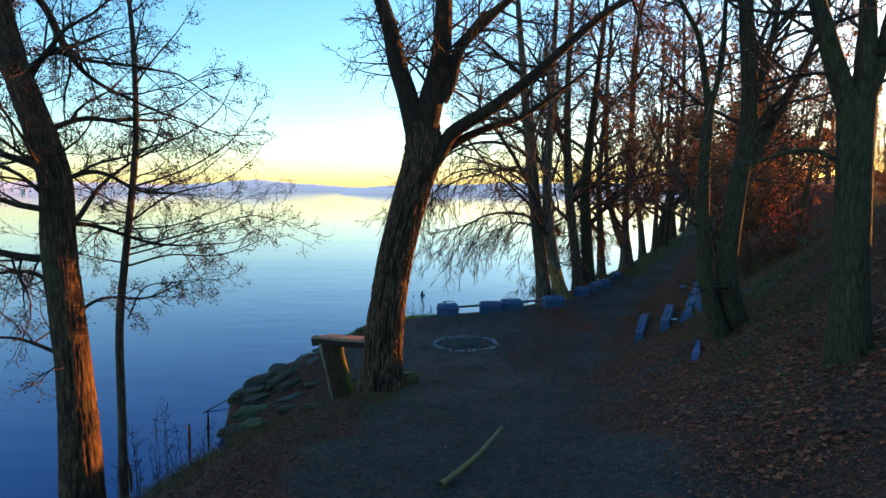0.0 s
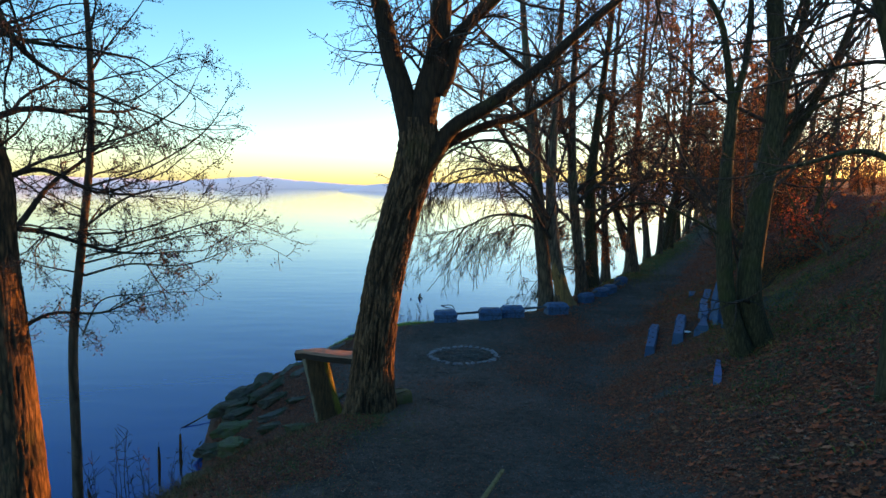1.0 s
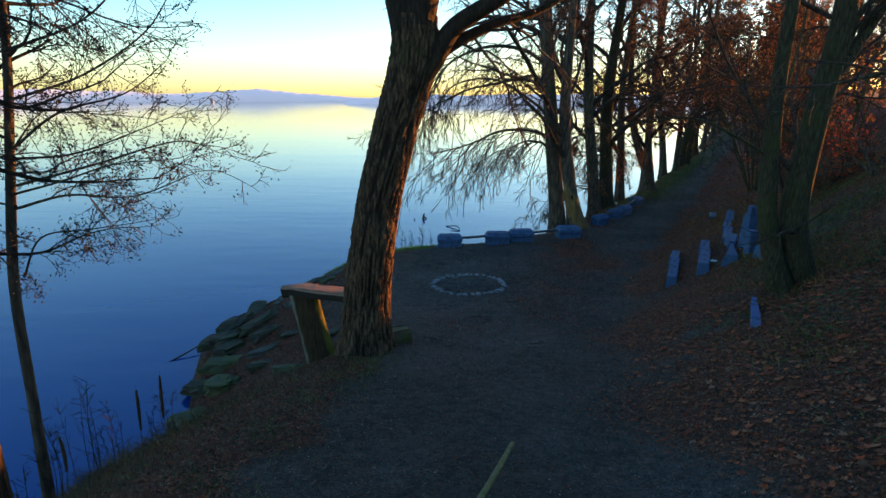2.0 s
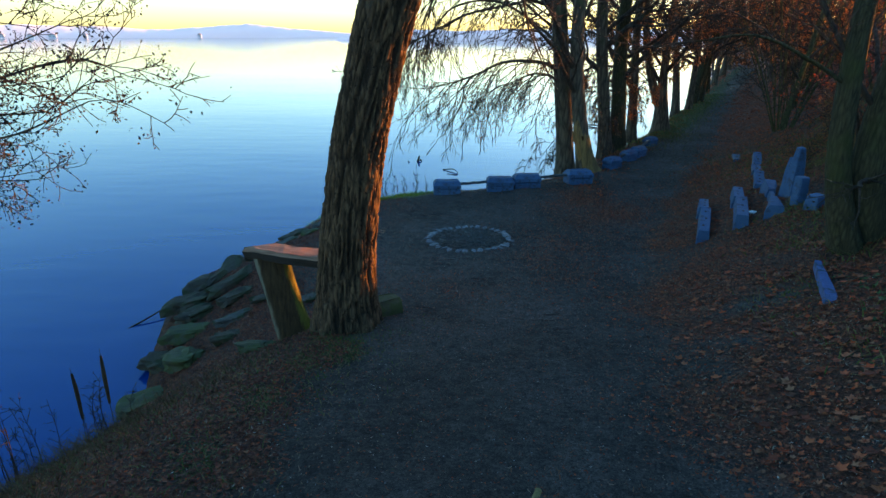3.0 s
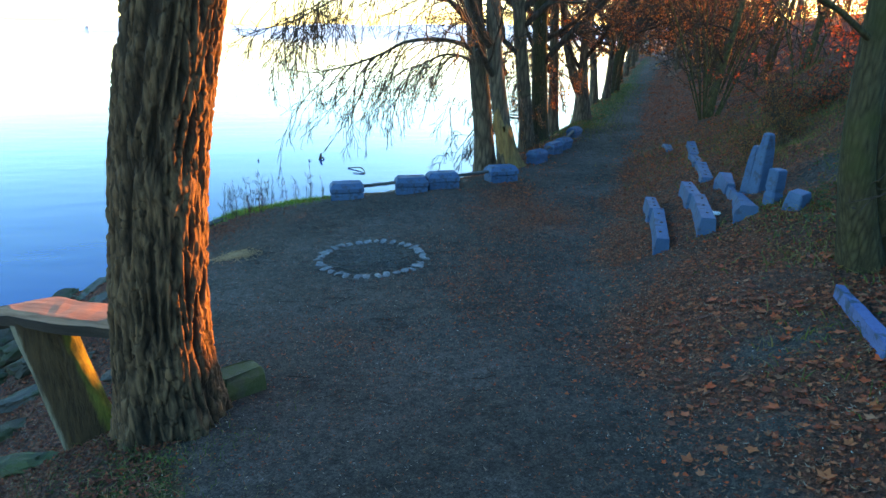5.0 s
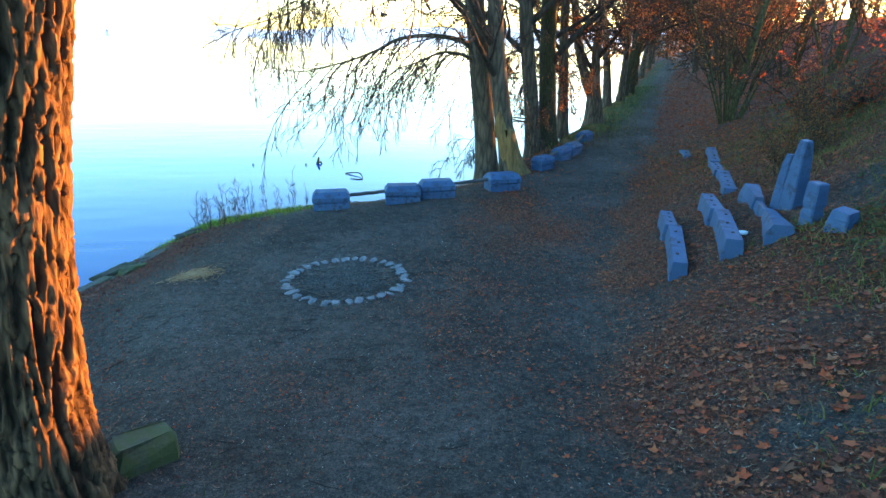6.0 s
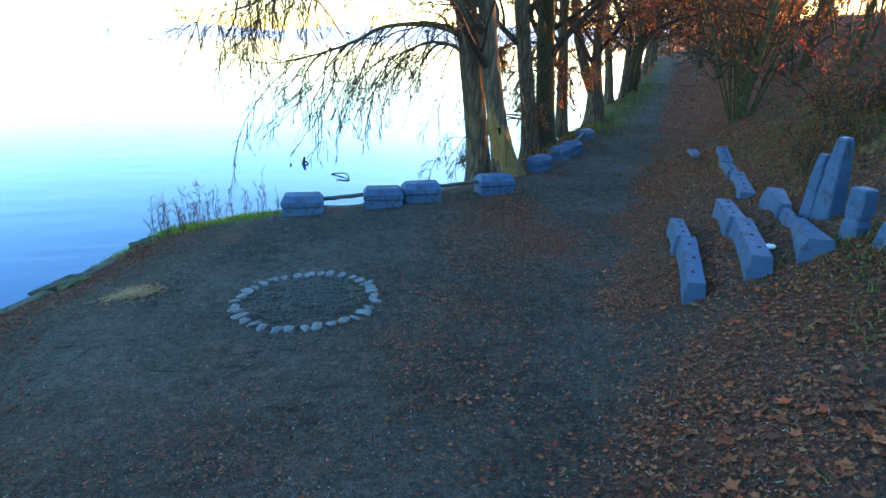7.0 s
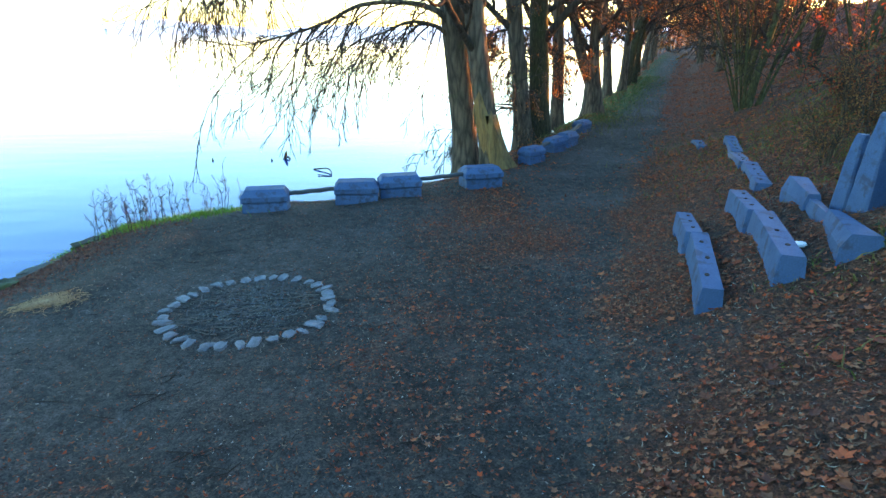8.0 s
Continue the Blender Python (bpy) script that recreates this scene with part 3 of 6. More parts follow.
def tree(name, label, line, radii, limbs, seed, mats=(None, None), kids=(7, 6, 5), droop=0.0, leaves=None, sides=16, flare=0.3, ridges=0.0,
         auto=0, auto_from=0.4, auto_len=3.0, auto_up=0.5, group="", thin=0.004, spread=0.9, reach=None, low=0):
    """A bare tree: a trunk along its line, named limbs along theirs, and side branches grown from both."""
    bark, twig = mats[0] or M_BARK, mats[1] or M_TWIG
    base = Vector(line[0])
    ob = thing(name, Matrix.Translation(base), label, "tree", group)
    off = np.array(base[:])
    local = [np.array(q, float) - off for q in line]
    rng = np.random.default_rng(seed)
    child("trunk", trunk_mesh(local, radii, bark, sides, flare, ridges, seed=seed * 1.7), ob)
    tw, tips = [Tubes() for _ in range(4)], []
    for pts, r0, r1, n_side, ln, limb_droop, *hang in limbs:
        p = spline([np.array(q, float) - off for q in pts], 6)
        rad = np.linspace(r0, r1, len(p))
        tb = Tubes()
        tb.add(p, rad, 12)
        child("limb", tb.mesh("limb", bark), ob)
        d = np.gradient(p, axis=0)
        for i in range(n_side):
            k = int(len(p) * (0.2 + 0.8 * (i + rng.random()) / n_side))
            k = min(k, len(p) - 1)
            w = d[k] / np.linalg.norm(d[k]) * 0.6 + rng.normal(0, 0.6, 3)
            grow(tw, tips, rng, p[k], w, ln * rng.uniform(0.6, 1.2), min(rad[k] * 0.6, ln * 0.014), 1, limb_droop, kids, spread, thin=thin)
        grow(tw, tips, rng, p[-1], d[-1], ln * 1.3, r1, 1, limb_droop * 0.5, kids, spread, thin=thin)
        for count, drop in hang:
            for i in range(count):
                k = min(int(len(p) * (0.15 + 0.85 * (i + rng.random()) / count)), len(p) - 1)
                w = d[k] / np.linalg.norm(d[k]) * rng.uniform(0.4, 1.1) + np.array([rng.normal(-0.1, 0.3), rng.normal(0, 0.4), rng.uniform(-0.9, -0.3)])
                grow(tw, tips, rng, p[k], w, drop * rng.uniform(0.6, 1.6), rng.uniform(0.009, 0.015), 1, 0.55, (0, 7, 4), 0.6, curl=0.16, bare=0.2, thin=thin)
    if auto:
        p = spline(local, 8)
        rad = np.interp(np.linspace(0, len(radii) - 1, len(p)), np.arange(len(radii)), radii)
        for i in range(auto):
            s = auto_from + (1 - auto_from) * (i + rng.random()) / auto
            k = min(int(s * len(p)), len(p) - 1)
            a = rng.uniform(0, 2 * math.pi)
            w = np.array([math.cos(a), math.sin(a), auto_up + rng.normal(0, 0.25)])
            if reach is not None:
                w[:2] += np.array(reach)
            ln = auto_len * rng.uniform(0.6, 1.2) * (1.15 - 0.6 * s)
            grow(tw, tips, rng, p[k], w, ln, max(0.012, min(rad[k] * 0.6, ln * 0.021)), 0, droop, kids, spread, thin=thin)
        for i in range(low):
            k = int(len(p) * rng.uniform(0.12, 0.4))
            a = rng.uniform(0, 2 * math.pi)
            grow(tw, tips, rng, p[k], (0.7 * math.cos(a) - 0.9, 0.8 * math.sin(a), 0.5), rng.uniform(1.4, 2.4), 0.02, 0, 1.0, (6, 6, 5), 0.9, thin=thin)
        d = p[-1] - p[-2]
        grow(tw, tips, rng, p[-1], d, auto_len, radii[-1], 0, -0.2, kids, spread, thin=thin)
    grown_tubes = [t for t in tw if t.n]
    if grown_tubes:
        v, f, n = [], [], 0
        for t in grown_tubes:
            skin, quads = t.arrays(n)
            v.append(skin)
            f.append(quads)
            n += t.n
        tagged(child("crown", array_mesh("crown", np.concatenate(v), np.concatenate(f), twig, True), ob), kind="stuff")
    if leaves and tips:
        mat, size, per, share = leaves
        pick = [q for q in tips if rng.random() < share]
        if pick:
            o = child("foliage", leaf_cards(pick, rng, size, per, mat, "foliage"), ob, "withered leaves and cones")
            tagged(o, kind="stuff")
    return ob


# the big leaning tree beside the path
tree("willow_tree", "large leaning tree with deeply furrowed brown bark beside the path",
     [(-0.55, 8.06, 0.05), (-0.515, 8.07, 0.9), (-0.375, 8.09, 1.9), (-0.16, 8.09, 2.8), (0.05, 8.05, 3.5), (0.085, 8.03, 4.0)],
     [0.272, 0.247, 0.228, 0.220, 0.230, 0.215],
     [([(0.0, 8.0, 3.85), (-0.12, 8.0, 4.35), (-0.26, 8.0, 4.8), (-0.36, 8.0, 5.3), (-0.55, 8.0, 5.9), (-0.9, 8.1, 7.2)], 0.16, 0.07, 26, 0.95, 0.1),
      ([(0.1, 8.0, 3.9), (0.22, 8.0, 4.4), (0.32, 8.0, 4.8), (0.38, 8.0, 5.6), (0.4, 8.1, 7.4)], 0.19, 0.09, 16, 1.7, 0.0),
      ([(0.08, 8.0, 3.3), (0.28, 8.0, 3.55), (0.5, 8.0, 3.88), (1.02, 8.0, 4.2), (1.55, 8.05, 4.6), (2.0, 8.1, 5.0), (2.6, 8.2, 5.5), (3.3, 8.4, 5.9)], 0.12, 0.035, 10, 1.5, 0.15),
      ([(0.25, 8.0, 3.5), (0.45, 8.1, 3.7), (0.95, 8.3, 3.95), (1.5, 8.6, 4.15), (2.3, 8.9, 4.7)], 0.08, 0.025, 8, 1.3, 0.25),
      ([(0.33, 8.0, 4.3), (0.46, 8.0, 4.55), (0.6, 8.0, 5.0), (1.0, 8.0, 5.4), (1.3, 8.0, 5.65), (2.0, 8.0, 6.2)], 0.10, 0.04, 12, 1.4, 0.1)],
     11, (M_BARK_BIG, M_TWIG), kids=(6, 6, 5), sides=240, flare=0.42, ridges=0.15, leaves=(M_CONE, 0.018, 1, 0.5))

# the two trees at the waterside
tree("alder_tree", "leaning alder at the water's edge, its bark lit orange",
     [(-3.5, 5.75, -0.85), (-3.42, 5.7, 0.3), (-3.39, 5.65, 1.3), (-3.42, 5.6, 2.5), (-3.42, 5.6, 3.3), (-3.70, 5.6, 4.25), (-3.85, 5.6, 5.0), (-4.2, 5.6, 7.0)],
     [0.22, 0.19, 0.155, 0.15, 0.14, 0.115, 0.10, 0.06],
     [([(-3.65, 5.6, 4.1), (-3.45, 5.7, 4.45), (-3.2, 5.9, 4.42), (-2.8, 6.1, 4.4)], 0.035, 0.012, 7, 0.9, 0.1),
      ([(-3.9, 5.6, 5.3), (-3.5, 5.7, 4.95), (-3.3, 5.8, 4.45), (-3.1, 5.9, 4.2), (-2.75, 6.1, 4.0)], 0.045, 0.012, 8, 1.0, 0.1),
      ([(-3.35, 5.6, 2.5), (-3.7, 5.6, 2.45), (-4.4, 5.6, 2.6), (-5.2, 5.7, 2.8)], 0.05, 0.02, 10, 1.0, 0.0),
      ([(-3.3, 5.65, 1.35), (-3.6, 5.8, 1.4), (-4.3, 6.1, 1.5), (-5.0, 6.3, 1.45)], 0.03, 0.01, 9, 0.8, 0.0),
      ([(-3.4, 5.6, 3.3), (-3.9, 5.7, 3.45), (-4.8, 5.9, 3.7)], 0.05, 0.02, 9, 1.1, 0.0),
      ([(-3.4, 5.65, 2.0), (-3.9, 5.9, 2.25), (-4.6, 6.2, 2.2), (-5.3, 6.4, 2.0)], 0.03, 0.01, 9, 0.9, 0.1),
      ([(-3.42, 5.6, 2.8), (-3.15, 5.8, 2.75), (-2.75, 6.1, 2.55), (-2.4, 6.3, 2.5)], 0.028, 0.008, 10, 0.7, 0.1),
      ([(-3.4, 5.6, 3.2), (-3.1, 5.8, 3.3), (-2.75, 6.0, 3.1), (-2.5, 6.2, 3.2)], 0.028, 0.008, 9, 0.7, 0.0),
      ([(-3.4, 5.6, 1.8), (-3.15, 5.8, 2.0), (-2.85, 6.1, 1.95), (-2.6, 6.3, 2.05)], 0.02, 0.007, 7, 0.5, 0.0)],
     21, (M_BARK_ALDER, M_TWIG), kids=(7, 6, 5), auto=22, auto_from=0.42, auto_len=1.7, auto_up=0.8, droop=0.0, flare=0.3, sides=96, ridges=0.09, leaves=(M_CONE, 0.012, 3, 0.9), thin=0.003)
tree("alder_sapling", "slender young alder with long bare shoots and small cones",
     [(-3.45, 6.45, -0.9), (-3.34, 6.35, 0.5), (-3.27, 6.3, 1.6), (-3.12, 6.3, 2.6), (-2.97, 6.3, 3.6), (-2.93, 6.3, 4.6), (-2.97, 6.3, 5.6), (-3.0, 6.3, 6.6)],
     [0.055, 0.045, 0.042, 0.037, 0.032, 0.026, 0.018, 0.008],
     [([(-2.98, 6.3, 3.53), (-2.4, 6.3, 3.72), (-2.01, 6.2, 3.95), (-1.81, 6.1, 4.19)], 0.012, 0.003, 5, 0.2, -0.3),
      ([(-3.03, 6.3, 3.15), (-2.46, 6.4, 3.35), (-1.97, 6.5, 3.68), (-1.69, 6.5, 4.03)], 0.013, 0.003, 6, 0.2, -0.3),
      ([(-2.95, 6.3, 4.23), (-2.65, 6.2, 4.51), (-2.36, 6.1, 4.74), (-2.18, 6.1, 4.99)], 0.010, 0.003, 4, 0.2, -0.4),
      ([(-3.07, 6.3, 2.77), (-2.57, 6.2, 3.06), (-1.98, 6.1, 3.2), (-1.59, 6.0, 3.42)], 0.013, 0.003, 7, 0.2, -0.2),
      ([(-3.09, 6.3, 2.47), (-2.49, 6.4, 2.63), (-1.8, 6.5, 2.82), (-1.44, 6.5, 2.72)], 0.013, 0.003, 12, 0.42, -0.1),
      ([(-3.12, 6.3, 2.28), (-2.6, 6.2, 2.41), (-2.01, 6.1, 2.42), (-1.42, 6.0, 2.63)], 0.013, 0.003, 13, 0.42, -0.1),
      ([(-3.17, 6.3, 1.68), (-2.96, 6.3, 2.03), (-2.61, 6.4, 2.08), (-2.21, 6.4, 2.14)], 0.010, 0.003, 7, 0.32, 0.0),
      ([(-2.97, 6.3, 3.92), (-2.58, 6.4, 4.0), (-2.28, 6.5, 4.23), (-1.99, 6.5, 4.32)], 0.010, 0.003, 4, 0.2, -0.2),
      ([(-2.96, 6.3, 4.57), (-2.82, 6.3, 4.92), (-2.66, 6.2, 5.3)], 0.009, 0.003, 4, 0.2, -0.3),
      ([(-3.08, 6.3, 2.69), (-2.65, 6.4, 2.72), (-2.2, 6.5, 2.88), (-1.82, 6.6, 3.04)], 0.011, 0.003, 11, 0.4, -0.1),
      ([(-3.12, 6.3, 2.4), (-2.59, 6.1, 2.53), (-2.02, 5.9, 2.69), (-1.64, 5.8, 2.73)], 0.011, 0.003, 12, 0.4, -0.1),
      ([(-3.05, 6.3, 2.9), (-3.5, 6.4, 3.1), (-3.9, 6.5, 3.4)], 0.010, 0.003, 8, 0.4, -0.2),
      ([(-3.12, 6.3, 2.3), (-3.5, 6.2, 2.4), (-3.95, 6.1, 2.6)], 0.010, 0.003, 8, 0.4, -0.2)],
     22, (M_BARK, M_TWIG), kids=(5, 4, 3), auto=18, auto_from=0.42, auto_len=0.75, auto_up=0.85, droop=-0.3, flare=0.2, leaves=(M_CONE, 0.011, 3, 0.7), thin=0.0028)

# the row of trees along the shore beyond the blocks
tree("shore_tree", "tall bare shore tree with drooping boughs over the water",
     [(3.12, 16.72, -0.3), (3.05, 16.7, 0.6), (2.88, 16.6, 2.0), (2.72, 16.55, 3.4), (2.5, 16.55, 5.5), (2.25, 16.6, 8.5), (2.0, 16.6, 12.0)],
     [0.23, 0.20, 0.19, 0.17, 0.12, 0.07, 0.03],
     [([(2.78, 16.5, 2.15), (2.55, 16.45, 2.33), (2.06, 16.4, 2.42), (1.48, 16.4, 2.37), (1.02, 16.4, 2.16), (0.56, 16.35, 2.0), (-0.12, 16.3, 1.84)], 0.05, 0.010, 6, 0.7, 0.4, (22, 1.3)),
      ([(2.8, 16.55, 1.95), (2.55, 16.4, 2.11), (2.17, 16.3, 2.15), (1.82, 16.2, 2.01), (1.44, 16.2, 1.9)], 0.035, 0.008, 4, 0.6, 0.4, (14, 1.1)),
      ([(2.6, 16.55, 4.0), (2.02, 16.4, 4.3), (1.2, 16.2, 4.35), (0.38, 16.0, 4.03), (-0.03, 15.9, 3.53), (-0.3, 15.8, 2.9)], 0.055, 0.010, 7, 0.9, 0.4, (14, 1.7)),
      ([(2.68, 16.55, 3.4), (2.34, 16.6, 3.7), (1.73, 16.8, 3.58), (0.8, 17.0, 3.4), (0.12, 17.1, 3.1), (-0.6, 17.2, 2.75), (-1.3, 17.2, 2.55)], 0.045, 0.008, 7, 0.8, 0.3, (13, 0.9)),
      ([(2.75, 16.55, 2.7), (2.42, 16.5, 3.02), (1.41, 16.2, 3.6), (0.47, 16.0, 3.5), (-0.05, 15.9, 3.0), (-0.6, 15.9, 2.75)], 0.04, 0.008, 6, 0.8, 0.3, (12, 1.0)),
      ([(2.55, 16.55, 5.0), (1.5, 16.3, 5.0), (0.6, 16.1, 4.7), (-0.3, 16.0, 4.0)], 0.05, 0.010, 7, 1.0, 0.3, (10, 1.5))],
     31, kids=(6, 6, 5), auto=12, auto_from=0.55, auto_len=3.6, auto_up=0.8, droop=0.1, reach=(-0.25, 0), leaves=(M_RUSSET, 0.013, 1, 0.5), group="row of shore trees", thin=0.0055)
tree("shore_tree", "tall bare tree with a torn, splintered trunk foot",
     [(3.5, 16.25, -0.1), (3.36, 16.25, 0.7), (3.18, 16.25, 1.8), (3.08, 16.25, 3.0), (3.15, 16.3, 5.0), (3.3, 16.3, 8.5), (3.5, 16.3, 11.5)],
     [0.20, 0.165, 0.155, 0.14, 0.10, 0.055, 0.03], [], 32, kids=(7, 7, 6), auto=15, auto_from=0.3, auto_len=4.0, auto_up=1.0, droop=-0.05, leaves=(M_RUSSET, 0.02, 1, 0.3), group="row of shore trees", thin=0.0065)
tree("shore_tree", "bare shore tree leaning over the lake",
     [(4.55, 18.75, -0.2), (4.4, 18.7, 1.0), (4.12, 18.6, 3.2), (4.05, 18.6, 6.0), (4.15, 18.6, 9.0), (4.0, 18.6, 12.0)],
     [0.19, 0.155, 0.14, 0.10, 0.06, 0.03], [], 33, kids=(7, 7, 6), auto=15, auto_from=0.28, auto_len=4.2, auto_up=0.9, droop=0.0, low=6, leaves=(M_RUSSET, 0.02, 2, 0.6), group="row of shore trees", thin=0.0075)
tree("shore_tree", "bare shore tree with a thick upright trunk",
     [(4.9, 19.0, -0.1), (4.85, 19.0, 1.0), (4.75, 19.0, 3.2), (5.0, 19.0, 6.0), (5.3, 19.0, 9.0), (5.4, 19.0, 12.0)],
     [0.23, 0.19, 0.16, 0.10, 0.06, 0.03], [], 34, (M_BARK_MOSS, M_TWIG), kids=(7, 7, 6), auto=15, auto_from=0.28, auto_len=4.0, auto_up=0.9, droop=0.0, low=5, leaves=(M_RUSSET, 0.02, 3, 0.8), group="row of shore trees", thin=0.0075)
tree("shore_tree", "bare shore tree on the bank",
     [(5.75, 20.7, -0.1), (5.7, 20.7, 1.2), (5.6, 20.7, 3.4), (5.8, 20.7, 6.5), (6.0, 20.7, 10.5)],
     [0.16, 0.135, 0.11, 0.07, 0.03], [], 35, kids=(7, 7, 6), auto=14, auto_from=0.28, auto_len=3.8, auto_up=0.9, droop=0.0, low=5, leaves=(M_RUSSET, 0.022, 3, 0.8), group="row of shore trees", thin=0.0075)
tree("shore_tree", "forked bare shore tree with two stems",
     [(7.0, 21.9, 0.0), (6.95, 21.9, 0.8), (6.9, 21.9, 1.8), (6.95, 21.9, 3.6), (7.1, 21.9, 7.0), (7.3, 21.9, 11.0)],
     [0.26, 0.21, 0.13, 0.11, 0.08, 0.03],
     [([(6.95, 21.9, 0.7), (6.6, 21.9, 1.5), (6.3, 21.9, 2.6), (6.15, 21.9, 4.0), (6.1, 21.9, 7.0)], 0.16, 0.07, 9, 1.8, 0.1)],
     36, kids=(7, 7, 5), auto=13, auto_from=0.3, auto_len=3.8, auto_up=0.9, droop=0.0, leaves=(M_RUSSET, 0.022, 2, 0.7), group="row of shore trees", thin=0.0075)
for i, (x, y, dx, r, mat) in enumerate(((8.9, 26.0, -0.5, 0.2, M_BARK), (9.6, 26.6, 0.1, 0.16, M_BARK), (10.45, 28.6, 0.7, 0.24, M_BARK_MOSS), (11.0, 29.2, 0.5, 0.17, M_BARK_MOSS), (12.0, 31.6, 0.2, 0.2, M_BARK),
                                         (13.6, 35.0, -0.4, 0.22, M_BARK_MOSS), (15.6, 39.0, 0.5, 0.2, M_BARK), (18.6, 45.0, 0.3, 0.24, M_BARK), (22.0, 52.0, 0.0, 0.24, M_BARK))):
    z = ground_z(x, y) - 0.1
    tree("shore_tree", "bare tree leaning over the path, green with moss" if mat is M_BARK_MOSS else "bare tree on the shore bank beside the path",
         [(x, y, z), (x + dx * 0.3, y, z + 1.5), (x + dx, y, z + 3.8), (x + dx * 1.4, y, z + 7), (x + dx * 1.2, y, z + 11)],
         [r * 0.8, r * 0.66, r * 0.55, r * 0.36, 0.03], [], 40 + i, (mat, M_TWIG), kids=(6, 5, 4), auto=12, auto_from=0.2, auto_len=3.6, auto_up=0.8, droop=-0.1, leaves=(M_RUSSET, 0.04, 3, 0.75), group="row of shore trees", thin=0.012)

# the double-stemmed tree on the bank and its neighbour
tree("bank_tree", "twin-stemmed mossy tree on the leafy bank",
     [(4.62, 8.62, 0.7), (4.42, 8.6, 1.15), (4.24, 8.6, 1.8), (4.17, 8.6, 2.6), (4.16, 8.6, 3.4), (4.2, 8.6, 4.3)],
     [0.16, 0.13, 0.11, 0.10, 0.085, 0.07],
     [([(4.2, 8.6, 4.2), (4.1, 8.6, 4.8), (3.99, 8.6, 5.3), (3.7, 8.6, 5.8), (3.3, 8.6, 6.6)], 0.055, 0.02, 7, 1.3, 0.0),
      ([(4.2, 8.6, 4.2), (4.35, 8.6, 4.9), (4.42, 8.7, 5.8), (4.6, 8.8, 7.0)], 0.05, 0.02, 7, 1.3, 0.0),
      ([(4.92, 8.66, 0.75), (4.68, 8.65, 1.3), (4.57, 8.65, 1.9), (4.66, 8.65, 2.96), (4.8, 8.65, 4.2), (4.68, 8.65, 5.75), (4.6, 8.65, 8.0)], 0.19, 0.08, 12, 2.2, -0.3),
      ([(4.72, 8.65, 3.3), (5.1, 8.7, 3.9), (5.6, 8.8, 4.8), (6.0, 8.9, 5.8)], 0.08, 0.03, 9, 1.7, -0.3),
      ([(4.76, 8.65, 3.8), (5.0, 8.8, 4.6), (5.3, 9.0, 5.6), (5.5, 9.2, 6.8)], 0.07, 0.03, 9, 1.7, -0.3),
      ([(4.78, 8.65, 3.9), (4.85, 8.6, 4.36), (5.0, 8.6, 4.8), (5.27, 8.6, 5.37), (5.6, 8.6, 6.3)], 0.045, 0.014, 7, 1.0, -0.3),
      ([(4.72, 8.65, 3.3), (4.87, 8.6, 3.96), (5.25, 8.7, 4.36), (5.58, 8.8, 4.71), (6.1, 8.9, 5.4)], 0.045, 0.012, 8, 0.9, -0.3),
      ([(4.7, 8.65, 3.2), (4.92, 8.6, 3.91), (5.35, 8.5, 4.27), (5.9, 8.4, 4.6)], 0.035, 0.010, 8, 0.8, -0.3),
      ([(4.66, 8.65, 3.0), (5.0, 8.8, 3.5), (5.5, 9.0, 3.9), (6.1, 9.1, 4.2)], 0.03, 0.010, 8, 0.9, -0.3),
      ([(4.75, 8.6, 4.3), (4.89, 8.6, 5.15), (5.07, 8.6, 5.8), (5.2, 8.6, 6.8)], 0.04, 0.012, 7, 1.0, -0.3),
      ([(4.18, 8.6, 2.5), (3.7, 8.5, 2.75), (3.2, 8.5, 2.95), (2.7, 8.6, 2.9)], 0.022, 0.007, 6, 0.8, 0.0)],
     61, (M_BARK_MOSS, M_TWIG), kids=(6, 6, 4), flare=0.35, leaves=(M_CONE, 0.015, 1, 0.15))
z2 = ground_z(4.1, 5.2)
tree("bank_tree", "stout forked tree on top of the bank",
     [(4.12, 5.2, z2 - 0.15), (4.08, 5.2, 2.3), (4.07, 5.2, 2.9), (4.05, 5.2, 3.5), (4.04, 5.2, 3.9)],
     [0.19, 0.16, 0.15, 0.15, 0.16],
     [([(4.0, 5.2, 3.75), (3.86, 5.2, 4.1), (3.72, 5.2, 4.5), (3.6, 5.2, 4.9), (3.4, 5.2, 6.0)], 0.10, 0.05, 7, 1.4, -0.2),
      ([(4.07, 5.2, 3.8), (4.1, 5.2, 4.3), (4.08, 5.2, 4.9), (4.1, 5.2, 6.5)], 0.09, 0.05, 8, 1.6, -0.2),
      ([(4.1, 5.2, 3.8), (4.22, 5.2, 4.2), (4.32, 5.2, 4.7), (4.6, 5.2, 6.0)], 0.08, 0.04, 7, 1.4, -0.2),
      ([(4.0, 5.2, 3.3), (3.7, 5.3, 3.45), (3.3, 5.4, 3.35), (2.9, 5.5, 3.25)], 0.03, 0.008, 6, 0.7, 0.0)],
     62, (M_BARK_MOSS, M_TWIG), kids=(6, 6, 4), flare=0.25)


